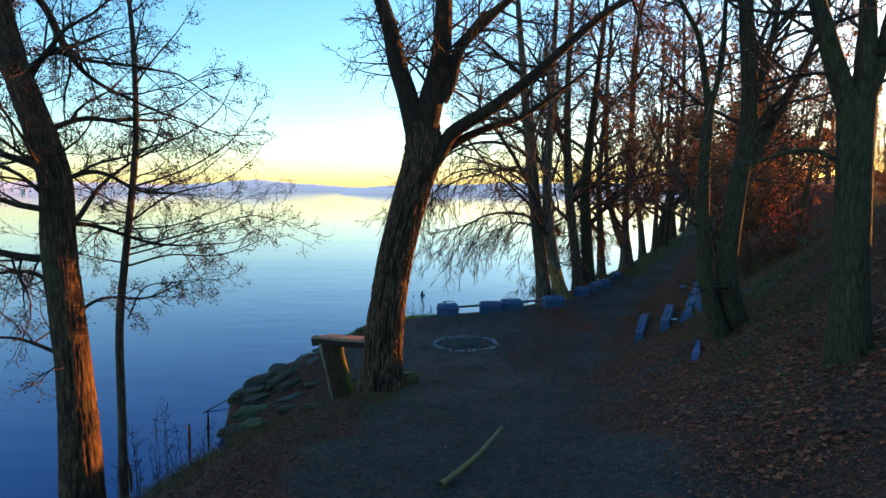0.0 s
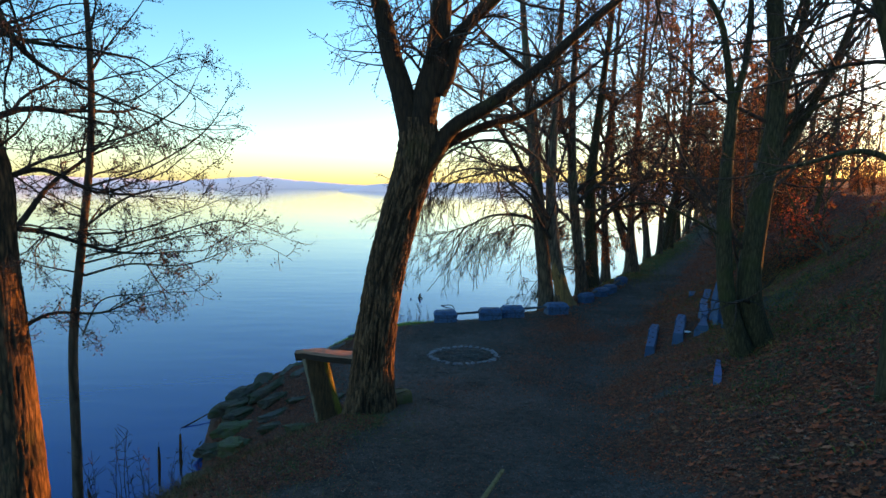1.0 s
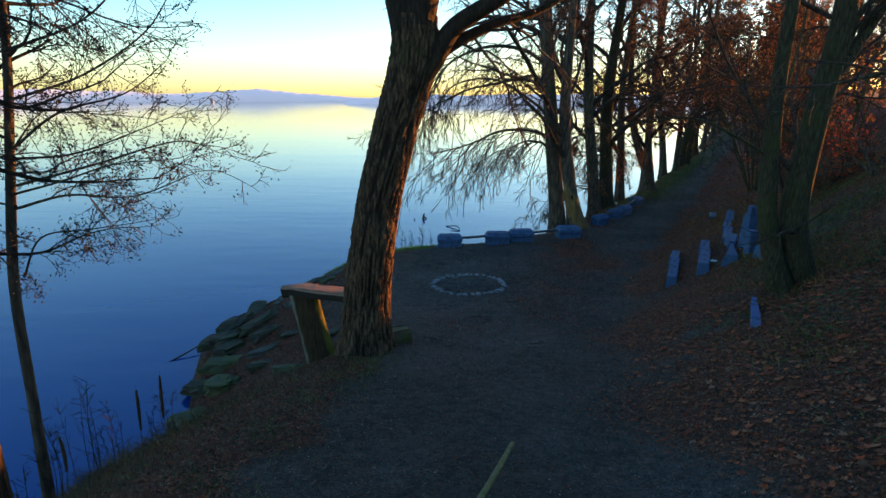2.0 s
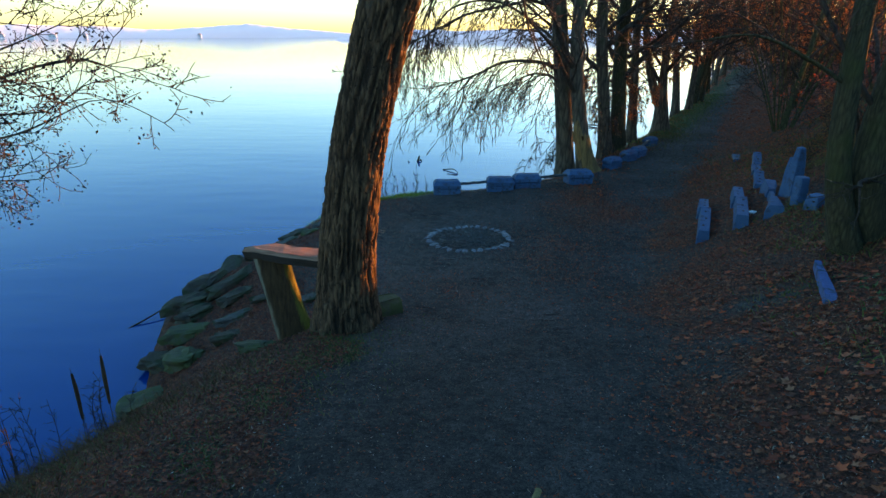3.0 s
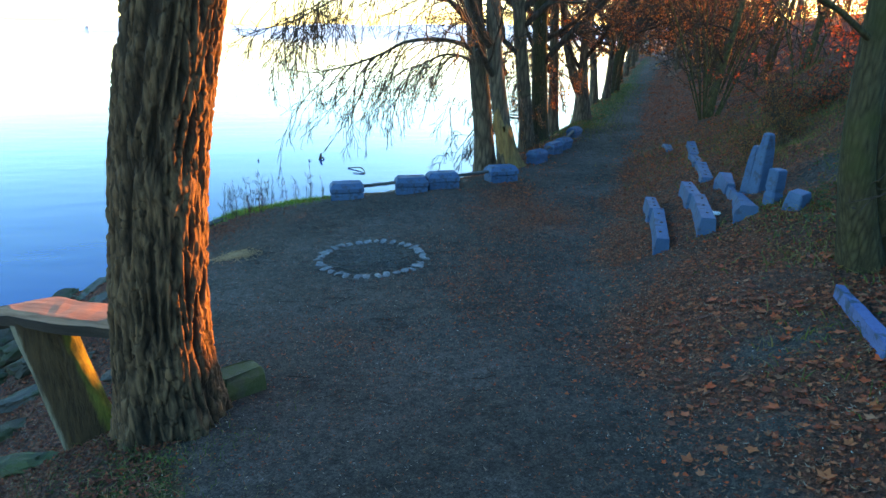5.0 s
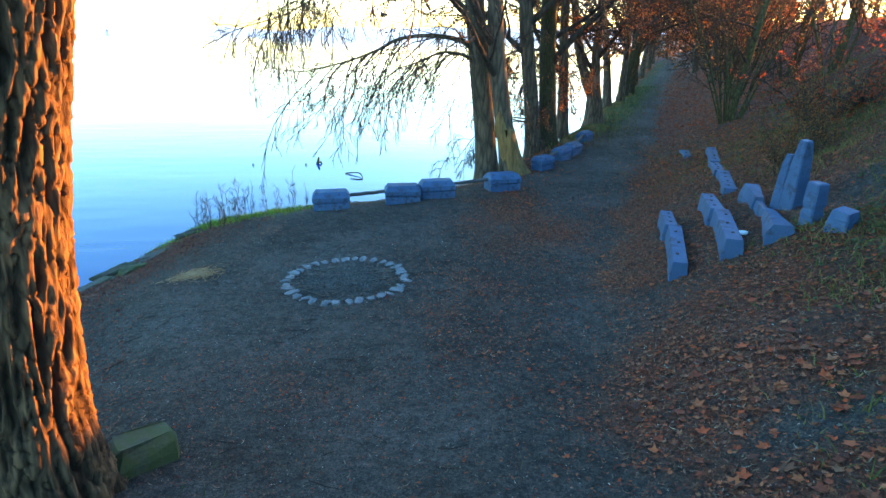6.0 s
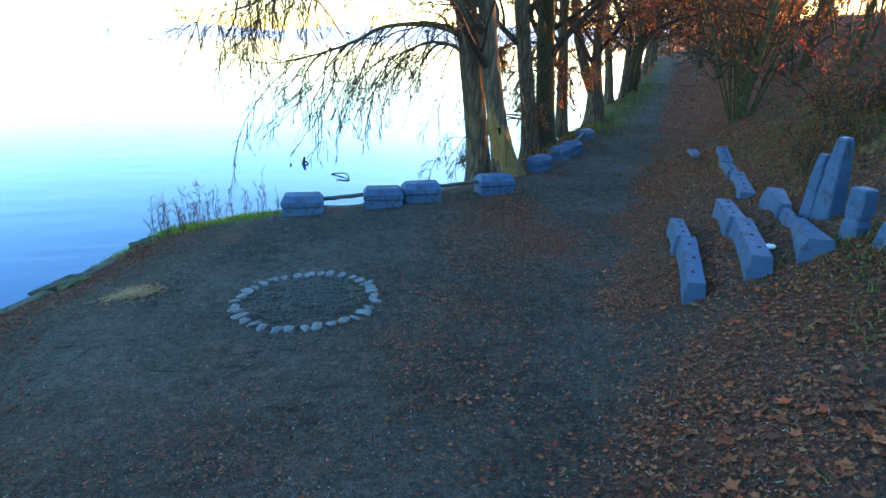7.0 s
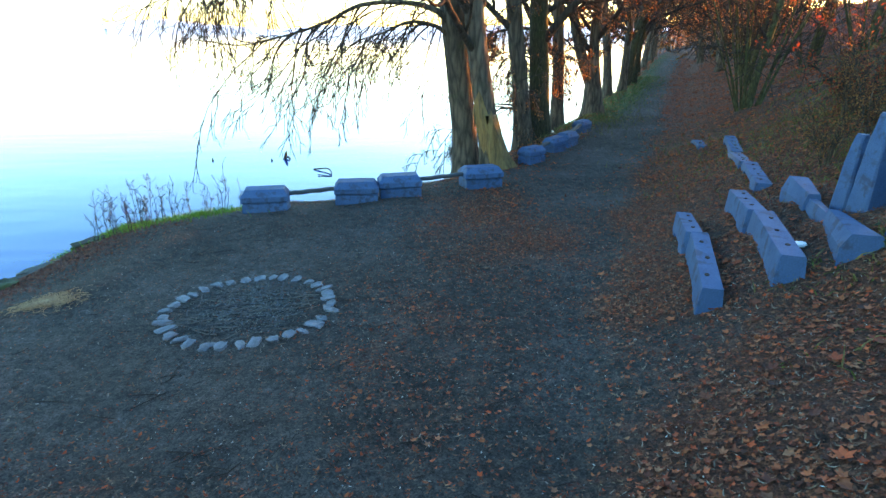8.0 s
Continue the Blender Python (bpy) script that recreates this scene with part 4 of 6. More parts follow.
def coppice(x, y, seed, stems, tall, lean, label, leaves=None, stem=True):
    rng = np.random.default_rng(seed)
    z = ground_z(x, y) - 0.1
    limbs = []
    for i in range(stems):
        a = rng.uniform(0, 2 * math.pi)
        k = rng.uniform(0.3, 1.0) * lean
        bx, by = x + 0.18 * math.cos(a), y + 0.18 * math.sin(a)
        h = tall * rng.uniform(0.6, 1.1)
        limbs.append(([(bx, by, z), (bx + k * .25 * math.cos(a), by + k * .25 * math.sin(a), z + h * .3), (bx + k * .6 * math.cos(a), by + k * .6 * math.sin(a), z + h * .65), (bx + k * math.cos(a), by + k * math.sin(a), z + h)],
                      rng.uniform(0.014, 0.032), 0.006, 9, min(1.2, tall * 0.4), -0.1))
    f = 1.0 if stem else tall / 8.0
    return tree("coppice" if stem else "low_bush", label, [(x, y, z), (x + .1, y, z + .8 * f), (x + .45, y + .1, z + 2.6 * f), (x + .8 * f, y + .2, z + 4.6 * f), (x + .9 * f, y + .2, z + 7 * f)], [0.085 * f, 0.07 * f, 0.06 * f, 0.04 * f, 0.02 * f], limbs, seed,
                (M_BARK_GREEN if stem else M_BARK, M_TWIG), kids=(5, 5, 3), auto=8 if stem else 0, auto_from=0.35, auto_len=1.8, flare=0.2, leaves=leaves, group="bank thicket", thin=0.005)


coppice(9.2, 18.9, 71, 14, 5.0, 2.3, "many-stemmed mossy bush beside the path")
coppice(12.6, 22.0, 72, 9, 4.5, 1.6, "thicket of bare shoots with russet leaves", (M_RUSSET, 0.04, 1, 0.4))
coppice(8.6, 15.0, 73, 8, 1.0, 1.1, "low bush with red leaves on the bank", (M_RED, 0.03, 1, 0.6), False)
coppice(8.1, 12.2, 91, 7, 0.75, 1.0, "low bush with red leaves on the bank", (M_RED, 0.03, 1, 0.6), False)
for i, (x, y, tall) in enumerate(((11.4, 22.6, 7.0), (13.0, 25.6, 7.0), (15.0, 28.6, 7.5), (17.6, 33.5, 8.0), (11.6, 19.0, 6.0), (21.0, 39.0, 8.5))):
    coppice(x, y, 74 + i, 5, tall, 2.4, "thicket with clinging russet leaves beside the path", (M_RUSSET, 0.045, 2, 0.5))

# woods on the bank: four kinds, repeated
kinds = []
for i, (tall, r, auto, leaf) in enumerate(((11, 0.11, 15, None), (9, 0.085, 14, (M_RUSSET, 0.04, 2, 0.7)), (12, 0.13, 15, None), (6.5, 0.05, 12, (M_RUSSET, 0.035, 2, 0.5)))):
    kinds.append(tree("wood_tree", "bare woodland tree on the bank" if leaf is None else "woodland tree with clinging russet leaves",
                      [(0, 0, -0.2), (0.1, 0, tall * .2), (0.0, 0.1, tall * .45), (0.2, 0, tall * .7), (0.1, 0, tall)], [r, r * .85, r * .7, r * .45, 0.03], [], 80 + i,
                      (M_BARK, M_TWIG), kids=(5, 5, 2), auto=auto, auto_from=0.2, auto_len=tall * 0.3, auto_up=0.6, droop=0.0, leaves=leaf, group="woods on the bank", thin=0.008))
places = []
prng = random.Random(5)
while len(places) < 42:
    y = prng.uniform(-12, 75)
    e = prng.uniform(10, 28) if y < 32 else prng.choice((prng.uniform(2.2, 8), prng.uniform(5, 26)))
    x = float(np.interp(y, EDGE_Y, EDGE_X)) + e * 1.2
    lane = [abs((x - a) * math.cos(radians(SUN_AZ)) - (y - b) * math.sin(radians(SUN_AZ))) for a, b in ((-0.4, 8.05), (-3.4, 5.7))]
    if min(lane) < 0.9 or (y < 9.5 and x < 7.5 and y > -4) or min([math.hypot(x - a, y - b) for a, b in places] or [9]) < 1.5 or math.hypot(x - 9.2, y - 18.9) < 1.5:
        continue
    places.append((x, y))
for i, (x, y) in enumerate(places):
    m = pose(x, y, ground_z(x, y), prng.uniform(-4, 4), prng.uniform(-4, 4), prng.uniform(0, 360)) @ Matrix.Scale(prng.uniform(0.8, 1.15), 4)
    k = kinds[i % 4]
    if i < 4:
        k.matrix_world = m
    else:
        c = copy_thing(k, pose(0, 0, 0))
        c.matrix_basis = m


# the wood closes round the far end of the path
for i in range(44):
    y = prng.uniform(58, 125)
    x = 0.5 * y + prng.choice((prng.uniform(-9, 4), prng.uniform(2, 30)))
    c = copy_thing(kinds[(i * 3 + 1) % 4], pose(0, 0, 0))
    c.matrix_basis = pose(x, y, ground_z(x, y), prng.uniform(-4, 4), prng.uniform(-4, 4), prng.uniform(0, 360)) @ Matrix.Scale(prng.uniform(0.85, 1.2), 4)


thick = tree("thicket_tree", "dense russet-leaved thicket tree at the far end of the path",
             [(0, 0, -0.2), (0.15, 0, 1.6), (0.0, 0.1, 3.6), (0.2, 0, 6.0), (0.1, 0, 8.5)], [0.16, 0.13, 0.10, 0.06, 0.03], [], 88, (M_BARK, M_TWIG),
             kids=(6, 5, 2), auto=20, auto_from=0.08, auto_len=3.0, auto_up=0.5, leaves=(M_RUSSET, 0.08, 2, 0.9), group="woods on the bank", thin=0.016)
for i in range(26):
    if i < 12:
        y = 30 + i * 2.4
        x = float(np.interp(y, EDGE_Y, EDGE_X)) + prng.uniform(0.2, 2.2)
    else:
        y = prng.uniform(50, 110)
        x = float(np.interp(y, EDGE_Y, EDGE_X)) + prng.uniform(-9.0, 12.0) if y > 64 else float(np.interp(y, EDGE_Y, EDGE_X)) + prng.choice((prng.uniform(-6, -3.2), prng.uniform(0.5, 9)))
    m = pose(x, y, ground_z(x, y), prng.uniform(-4, 4), prng.uniform(-4, 4), prng.uniform(0, 360)) @ Matrix.Scale(prng.uniform(0.7, 1.15), 4)
    if i:
        copy_thing(thick, pose(0, 0, 0)).matrix_basis = m
    else:
        thick.matrix_world = m


def undergrowth(seed, tall, leaves, label):
    """A light bush of thin shoots from one stool."""
    rng = np.random.default_rng(seed)
    limbs = []
    for i in range(9):
        a, k, h = rng.uniform(0, 2 * math.pi), rng.uniform(0.25, 0.6) * tall, tall * rng.uniform(0.6, 1.1)
        cx, cy = math.cos(a), math.sin(a)
        limbs.append(([(0.1 * cx, 0.1 * cy, -0.1), (k * 0.4 * cx, k * 0.4 * cy, h * 0.45), (k * cx, k * cy, h)], 0.014, 0.004, 9, tall * 0.3, -0.1))
    return tree("undergrowth_bush", label, [(0, 0, -0.1), (0.05, 0, tall * 0.3), (0.1, 0.05, tall * 0.8)], [0.03, 0.022, 0.008], limbs, seed, (M_BARK, M_TWIG), kids=(4, 5), flare=0.1, leaves=leaves, group="undergrowth on the bank", thin=0.005)


bushes = [undergrowth(95, 2.2, (M_RUSSET, 0.03, 1, 0.6), "bare bush with a few russet leaves in the wood"),
          undergrowth(96, 3.0, (M_RUSSET, 0.03, 1, 0.3), "tall thin-stemmed bush in the wood"),
          undergrowth(97, 1.5, (M_RUSSET, 0.028, 2, 0.8), "low russet-leaved bush on the bank")]
spots = []
while len(spots) < 24:
    y = prng.uniform(18, 85)
    e = prng.uniform(7, 24) if y < 45 else prng.uniform(0.6, 20)
    x = float(np.interp(y, EDGE_Y, EDGE_X)) + e * 1.2
    lane = [abs((x - a) * math.cos(radians(SUN_AZ)) - (y - b) * math.sin(radians(SUN_AZ))) for a, b in ((-0.4, 8.05), (-3.4, 5.7))]
    if min(lane) < 0.7 or min([math.hypot(x - a, y - b) for a, b in spots] or [9]) < 1.1:
        continue
    spots.append((x, y))
for i, (x, y) in enumerate(spots):
    c = bushes[i] if i < 3 else copy_thing(bushes[i % 3], pose(0, 0, 0))
    m = pose(x, y, ground_z(x, y), 0, 0, prng.uniform(0, 360)) @ Matrix.Scale(prng.uniform(0.75, 1.2), 4)
    if i < 3:
        c.matrix_world = m
    else:
        c.matrix_basis = m


# low bushes along the crest of the bank
for i in range(11):
    y = 9.0 + 1.7 * i
    x = float(np.interp(y, EDGE_Y, EDGE_X)) + (5.3 + prng.uniform(-0.5, 0.6)) * 1.12
    lane = [abs((x - a) * math.cos(radians(SUN_AZ)) - (y - b) * math.sin(radians(SUN_AZ))) for a, b in ((-0.4, 8.05), (-3.4, 5.7))]
    if min(lane) > 0.65:
        copy_thing(bushes[2 if i % 3 else 0], pose(0, 0, 0)).matrix_basis = pose(x, y, ground_z(x, y), 0, 0, prng.uniform(0, 360)) @ Matrix.Scale(prng.uniform(0.5, 0.75), 4)
for x, y, k in ((6.4, 12.9, 0.4), (7.3, 13.5, 0.5), (7.9, 14.6, 0.55)):
    copy_thing(bushes[2], pose(0, 0, 0)).matrix_basis = pose(x, y, ground_z(x, y), 0, 0, prng.uniform(0, 360)) @ Matrix.Scale(k, 4)


# ---- blocks, bars and standing stones of concrete ----
def loft(bm, rings):
    """Skins rings of corners that have the same count, and caps both ends."""
    rows = [[bm.verts.new(c) for c in ring] for ring in rings]
    k = len(rows[0])
    for a, b in zip(rows, rows[1:]):
        for i in range(k):
            bm.faces.new((a[i], a[(i + 1) % k], b[(i + 1) % k], b[i]))
    bm.faces.new(rows[0][::-1])
    bm.faces.new(rows[-1])


def eight(w, d, z, c, rng=None, amount=0.006):
    """A rectangle with cut corners at height z, a little uneven."""
    pts = [(-w + c, -d), (w - c, -d), (w, -d + c), (w, d - c), (w - c, d), (-w + c, d), (-w, d - c), (-w, -d + c)]
    j = (lambda: rng.uniform(-amount, amount)) if rng else (lambda: 0)
    return [(x + j(), y + j(), z + j() * 0.5) for x, y in pts]


def concrete_block(m, rng, w=0.275, d=0.17, h=0.29, label="stacked pair of weathered blue-grey concrete blocks on the earth"):
    ob = thing("concrete_block", m, label, "block", "blocks along the shore")
    bm = bmesh.new()
    loft(bm, [eight(w * 0.96, d * 0.93, -0.06, 0.008, rng, 0.003), eight(w * 0.96, d * 0.93, h * 0.40, 0.008, rng, 0.003), eight(w * 0.90, d * 0.80, h * 0.47, 0.008, rng, 0.002)])
    part("lower_block", bm, M_CONCRETE, ob)
    bm = bmesh.new()
    loft(bm, [eight(w * 0.93, d * 0.86, h * 0.475, 0.008, rng, 0.002), eight(w, d, h * 0.53, 0.008, rng, 0.003), eight(w, d, h * 0.74, 0.010, rng, 0.004), eight(w * 0.84, d * 0.66, h * 0.985, 0.02, rng, 0.004), eight(w * 0.82, d * 0.63, h, 0.02, rng, 0.003)])
    part("upper_block", bm, M_CONCRETE, ob)
    return ob


brng = random.Random(9)
BLOCKS = [(0.34, 14.22, 4), (1.41, 14.52, 2), (1.96, 14.66, 5), (3.08, 15.05, 13), (4.13, 16.42, 40), (4.72, 17.22, 45), (5.1, 17.72, 46), (5.85, 19.2, 48)]
for x, y, turn in BLOCKS:
    k = 1.0 if y < 16 else 0.78
    concrete_block(pose(x, y, ground_z(x, y) - 0.01, brng.uniform(-1.5, 1.5), brng.uniform(-1.5, 1.5), turn), brng, 0.275 * k, 0.17 * k, 0.29 * (k + 1) / 2)


def rail(a, b, label):
    """A flat weathered rail that lies from block to block."""
    a, b = Vector(a), Vector(b)
    way = b - a
    m = Matrix.Translation(a) @ way.to_track_quat("X", "Z").to_matrix().to_4x4()
    bm = bmesh.new()
    n = 8
    loft(bm, [[(way.length * i / n, y, z + 0.004 * math.sin(i * 2.1)) for y, z in ((-0.035, 0), (-0.028, 0.022), (0.028, 0.022), (0.035, 0), (0.028, -0.022), (-0.028, -0.022))] for i in range(n + 1)])
    me = bpy.data.meshes.new("rail")
    bm.to_mesh(me)
    bm.free()
    me.materials.append(M_RAIL)
    ob = new("rail", me)
    ob.matrix_world = m
    return tagged(ob, label, "rail", "rails between the blocks")


for (xa, ya, _), (xb, yb, _), f in ((BLOCKS[0], BLOCKS[1], 0.26), (BLOCKS[2], BLOCKS[3], 0.24), (BLOCKS[4], BLOCKS[5], 0.3), (BLOCKS[6], BLOCKS[7], 0.25)):
    L = math.hypot(xb - xa, yb - ya)
    ux, uy = (xb - xa) / L, (yb - ya) / L
    rail((xa + ux * f, ya + uy * f, ground_z(xa, ya) + 0.185), (xb - ux * f, yb - uy * f, ground_z(xb, yb) + 0.195), "weathered grey wooden rail between two concrete blocks")


def bar_section(parent, a, b, top, foot, h, rng, holes=3):
    """One low concrete bar: sloping sides, flat top with sockets, and a hollow below its middle."""
    a, b = Vector(a), Vector(b)
    way = b - a
    L = way.length
    m = Matrix.Translation(a) @ way.to_track_quat("X", "Z").to_matrix().to_4x4()
    bm = bmesh.new()
    rings = []
    for s, lift in ((0.0, 0.0), (0.02, 0.0), (0.24, 0.0), (0.27, 0.07), (0.5, 0.10), (0.73, 0.07), (0.76, 0.0), (0.98, 0.0), (1.0, 0.0)):
        k = 0.96 if s in (0.0, 1.0) else 1.0
        z0 = h * lift - (0.08 if lift == 0 else 0)
        f = foot + (top - foot) * max(0, z0) / h
        j = lambda: rng.uniform(-0.002, 0.002)
        rings.append([(L * s, y * k + j(), z + j()) for y, z in ((-f, z0), (-foot * 0.96 if lift == 0 else -f, max(z0, h * 0.12)), (-top - 0.005, h * 0.94), (-top, h), (top, h), (top + 0.005, h * 0.94), (foot * 0.96 if lift == 0 else f, max(z0, h * 0.12)), (f, z0))])
    loft(bm, rings)
    bm.normal_update()
    ob = part("section", bm, M_CONCRETE, parent)
    ob.matrix_basis = parent.matrix_world.inverted() @ m
    for i in range(holes):
        bm = bmesh.new()
        s = (i + 0.7) / (holes + 0.4)
        bmesh.ops.create_cone(bm, cap_ends=True, segments=10, radius1=0.016, radius2=0.016, depth=0.012, matrix=Matrix.Translation((L * s, rng.uniform(-0.02, 0.02), h + 0.001)))
        part("socket", bm, M_TWIG, ob, "dark bolt socket")


def low_bar(a, b, count, top, foot, h, rng, label, gap=0.012, shift=0.03, holes=3):
    (ax, ay), (bx, by) = a, b
    ob = thing("concrete_bar", Matrix.Translation((ax, ay, ground_z(ax, ay))), label, "low bench", "low concrete benches")
    bpy.context.view_layer.update()
    nx, ny = -(by - ay), bx - ax
    L = math.hypot(nx, ny)
    nx, ny = nx / L, ny / L
    for i in range(count):
        s0, s1 = i / count + (gap if i else 0), (i + 1) / count
        o = shift * (i % 2)
        p0, p1 = (ax + (bx - ax) * s0 + nx * o, ay + (by - ay) * s0 + ny * o), (ax + (bx - ax) * s1 + nx * o, ay + (by - ay) * s1 + ny * o)
        bar_section(ob, (*p0, ground_z(*p0)), (*p1, ground_z(*p1)), top, foot, h, rng, holes)
    return ob


low_bar((3.89, 10.50), (4.62, 12.28), 2, 0.062, 0.085, 0.17, brng, "low bench of two grey concrete bars with bolt sockets")
low_bar((4.31, 10.38), (5.17, 12.36), 2, 0.07, 0.095, 0.18, brng, "broad low bench of two concrete bars in the leaves")
low_bar((5.80, 12.95), (7.30, 16.2), 3, 0.075, 0.095, 0.06, brng, "long sunken row of concrete bars at the bank's foot", holes=4)
low_bar((6.95, 16.3), (7.3, 17.2), 1, 0.075, 0.10, 0.035, brng, "single sunken concrete bar beside the path", holes=1)


def dumbbell(a, b, rng):
    """Two thick concrete ends joined by a thin neck."""
    (ax, ay), (bx, by) = a, b
    za, zb = ground_z(ax, ay), ground_z(bx, by)
    ob = thing("concrete_dumbbell", Matrix.Translation((ax, ay, za)), "fallen concrete post with thick ends and narrow neck", "low bench", "low concrete benches")
    way = Vector((bx - ax, by - ay, zb - za))
    L = way.length
    q = way.to_track_quat("X", "Z").to_matrix().to_4x4()
    for nm, s0, s1, w0, w1, h0, h1 in (("thick_end", 0.0, 0.38, 0.13, 0.055, 0.13, 0.13), ("neck", 0.38, 0.68, 0.045, 0.045, 0.09, 0.09), ("thick_end", 0.68, 1.0, 0.065, 0.12, 0.13, 0.17)):
        bm = bmesh.new()
        rings = []
        for k in range(5):
            s = s0 + (s1 - s0) * k / 4
            w, h = w0 + (w1 - w0) * k / 4, h0 + (h1 - h0) * k / 4
            j = lambda: rng.uniform(-0.002, 0.002)
            rings.append([(L * s, y + j(), z + j()) for y, z in ((-w, -0.08), (-w, h * 0.3), (-w * 0.62, h), (w * 0.62, h), (w, h * 0.3), (w, -0.08))])
        loft(bm, rings)
        o = part(nm, bm, M_CONCRETE, ob)
        o.matrix_basis = q


dumbbell((4.67, 10.27), (5.44, 11.98), brng)


def standing_stone(x, y, w, d, h, lean, turn, rng, label, waist=None):
    z = ground_z(x, y)
    bm = bmesh.new()
    rings = [eight(w, d, -0.12, 0.012, rng, 0.003)]
    for k in range(1, 9):
        s = k / 8
        f = 1.0 - (0.30 * s + 0.16 * s ** 4) * (1 if h > 0.45 else 0.5)
        if waist:
            f = 1.0 if s < 0.3 else (0.84 if s < 0.5 else 0.98 - 0.15 * (s - 0.5))
        rings.append(eight(w * f, d * f, h * s, 0.012, rng, 0.003))
    rings.append(eight(w * f * 0.8, d * f * 0.8, h * 1.03, 0.010, rng, 0.003))
    loft(bm, rings)
    me = bpy.data.meshes.new("standing_stone")
    bm.to_mesh(me)
    bm.free()
    me.materials.append(M_CONCRETE)
    ob = new("standing_stone", me)
    ob.matrix_world = pose(x, y, z, lean[0], lean[1], turn)
    return tagged(ob, label, "standing stone", "upright concrete posts")


standing_stone(5.22, 10.95, 0.09, 0.085, 0.68, (3, -2.5), 8, brng, "tall leaning blue-grey concrete post on the bank")
standing_stone(5.28, 11.22, 0.07, 0.07, 0.54, (2, 0), 8, brng, "narrow concrete post leaning beside a taller one")
standing_stone(4.95, 10.32, 0.068, 0.075, 0.36, (0, 0), 5, brng, "short waisted concrete post on the bank", True)
standing_stone(4.97, 9.98, 0.095, 0.09, 0.15, (6, -6), 20, brng, "squat tilted concrete stump among the leaves")


# ---- fire ring ----
def lump(rng, w, d, h, rough=0.18, sub=2):
    """A rounded stone as a mesh."""
    bm = bmesh.new()
    bmesh.ops.create_icosphere(bm, subdivisions=sub, radius=1.0)
    o = Vector((rng.uniform(0, 90), rng.uniform(0, 90), rng.uniform(0, 90)))
    for v in bm.verts:
        c = v.co.copy()
        k = 1 + rough * noise.noise(c * 1.3 + o) + rough * 0.5 * noise.noise(c * 3.1 + o) + (rough * 0.3 * noise.noise(c * 8.0 + o) if sub > 2 else 0.0)
        flat = [math.copysign(abs(a) ** 0.72, a) for a in c]
        v.co = Vector((flat[0] * w * k, flat[1] * d * k, flat[2] * h * k))
    me = bpy.data.meshes.new("stone")
    bm.to_mesh(me)
    bm.free()
    me.polygons.foreach_set("use_smooth", [True] * len(me.polygons))
    return me


frng = random.Random(14)
RING = (0.72, 11.42)
ring = thing("fire_ring", Matrix.Translation((*RING, ground_z(*RING))), "fire ring of pale granite cobbles set in the earth", "fire ring")
stone_meshes = []
for i in range(9):
    me = lump(frng, frng.uniform(0.05, 0.072), frng.uniform(0.03, 0.044), 0.016, 0.5)
    me.polygons.foreach_set("use_smooth", [False] * len(me.polygons))
    me.materials.append(M_GRANITE)
    stone_meshes.append(me)
for i in range(34):
    a = 2 * math.pi * (i + frng.uniform(-0.14, 0.14)) / 34
    rx, ry = 0.615 + frng.uniform(-0.02, 0.02), 0.635 + frng.uniform(-0.02, 0.02)
    ob = child("stone", stone_meshes[i % 9], ring)
    px, py = rx * math.cos(a), ry * math.sin(a)
    zz = ground_z(RING[0] + px, RING[1] + py) - ground_z(*RING)
    ob.matrix_basis = pose(px, py, zz + 0.006, frng.uniform(-8, 8), frng.uniform(-8, 8), math.degrees(a) + frng.uniform(-25, 25)) @ Matrix.Diagonal((frng.uniform(0.7, 1.35), frng.uniform(0.75, 1.3), frng.uniform(0.7, 1.2), 1))


def sticks(name, label, cx, cy, rx, ry, count, length, radius, mat, seed, category, up=0.03, gap=0.0):
    """Thin sticks strewn over the ground, as one object."""
    rng = np.random.default_rng(seed)
    tb = Tubes()
    for i in range(count):
        a, r = rng.uniform(0, 2 * math.pi), abs(rng.normal(0, 0.62)) if gap < 0 else math.sqrt(rng.uniform(gap, 1))
        x, y = cx + rx * r * math.cos(a), cy + ry * r * math.sin(a)
        b, ln = rng.uniform(0, math.pi), length * rng.uniform(0.4, 1.3)
        pts = []
        for s in (-0.5, 0.0, 0.5):
            qx, qy = x + math.cos(b) * ln * s + rng.normal(0, ln * 0.06), y + math.sin(b) * ln * s + rng.normal(0, ln * 0.06)
            pts.append((qx, qy, ground_z(qx, qy) + radius + rng.uniform(0, up)))
        tb.add(pts, [radius * rng.uniform(0.6, 1.2)] * 3, 4)
    return tagged(new(name, tb.mesh(name, mat)), label, category, kind="stuff")


sticks("charred_twigs", "charred twigs and ash inside the fire ring", RING[0], RING[1], 0.48, 0.5, 170, 0.2, 0.0035, M_ASH, 3, "twigs", 0.02)
sticks("straw_heap", "flattened heap of pale straw on the earth", -0.93, 11.72, 0.22, 0.14, 1500, 0.06, 0.0022, M_STRAW, 4, "straw", 0.012, -1)
sticks("twig_scatter", "thin dry twigs strewn over the clearing", 0.9, 11.2, 2.2, 3.2, 260, 0.16, 0.003, M_WEED, 5, "twigs", 0.008)

# ---- bench under the tree ----
bench = thing("log_bench", Matrix.Translation((-1.0, 8.05, 0.1)), "rough bench of a split plank on a leaning log", "bench")
bpy.context.view_layer.update()


def in_thing(ob, m, parent):
    ob.matrix_basis = parent.matrix_world.inverted() @ m
    return ob


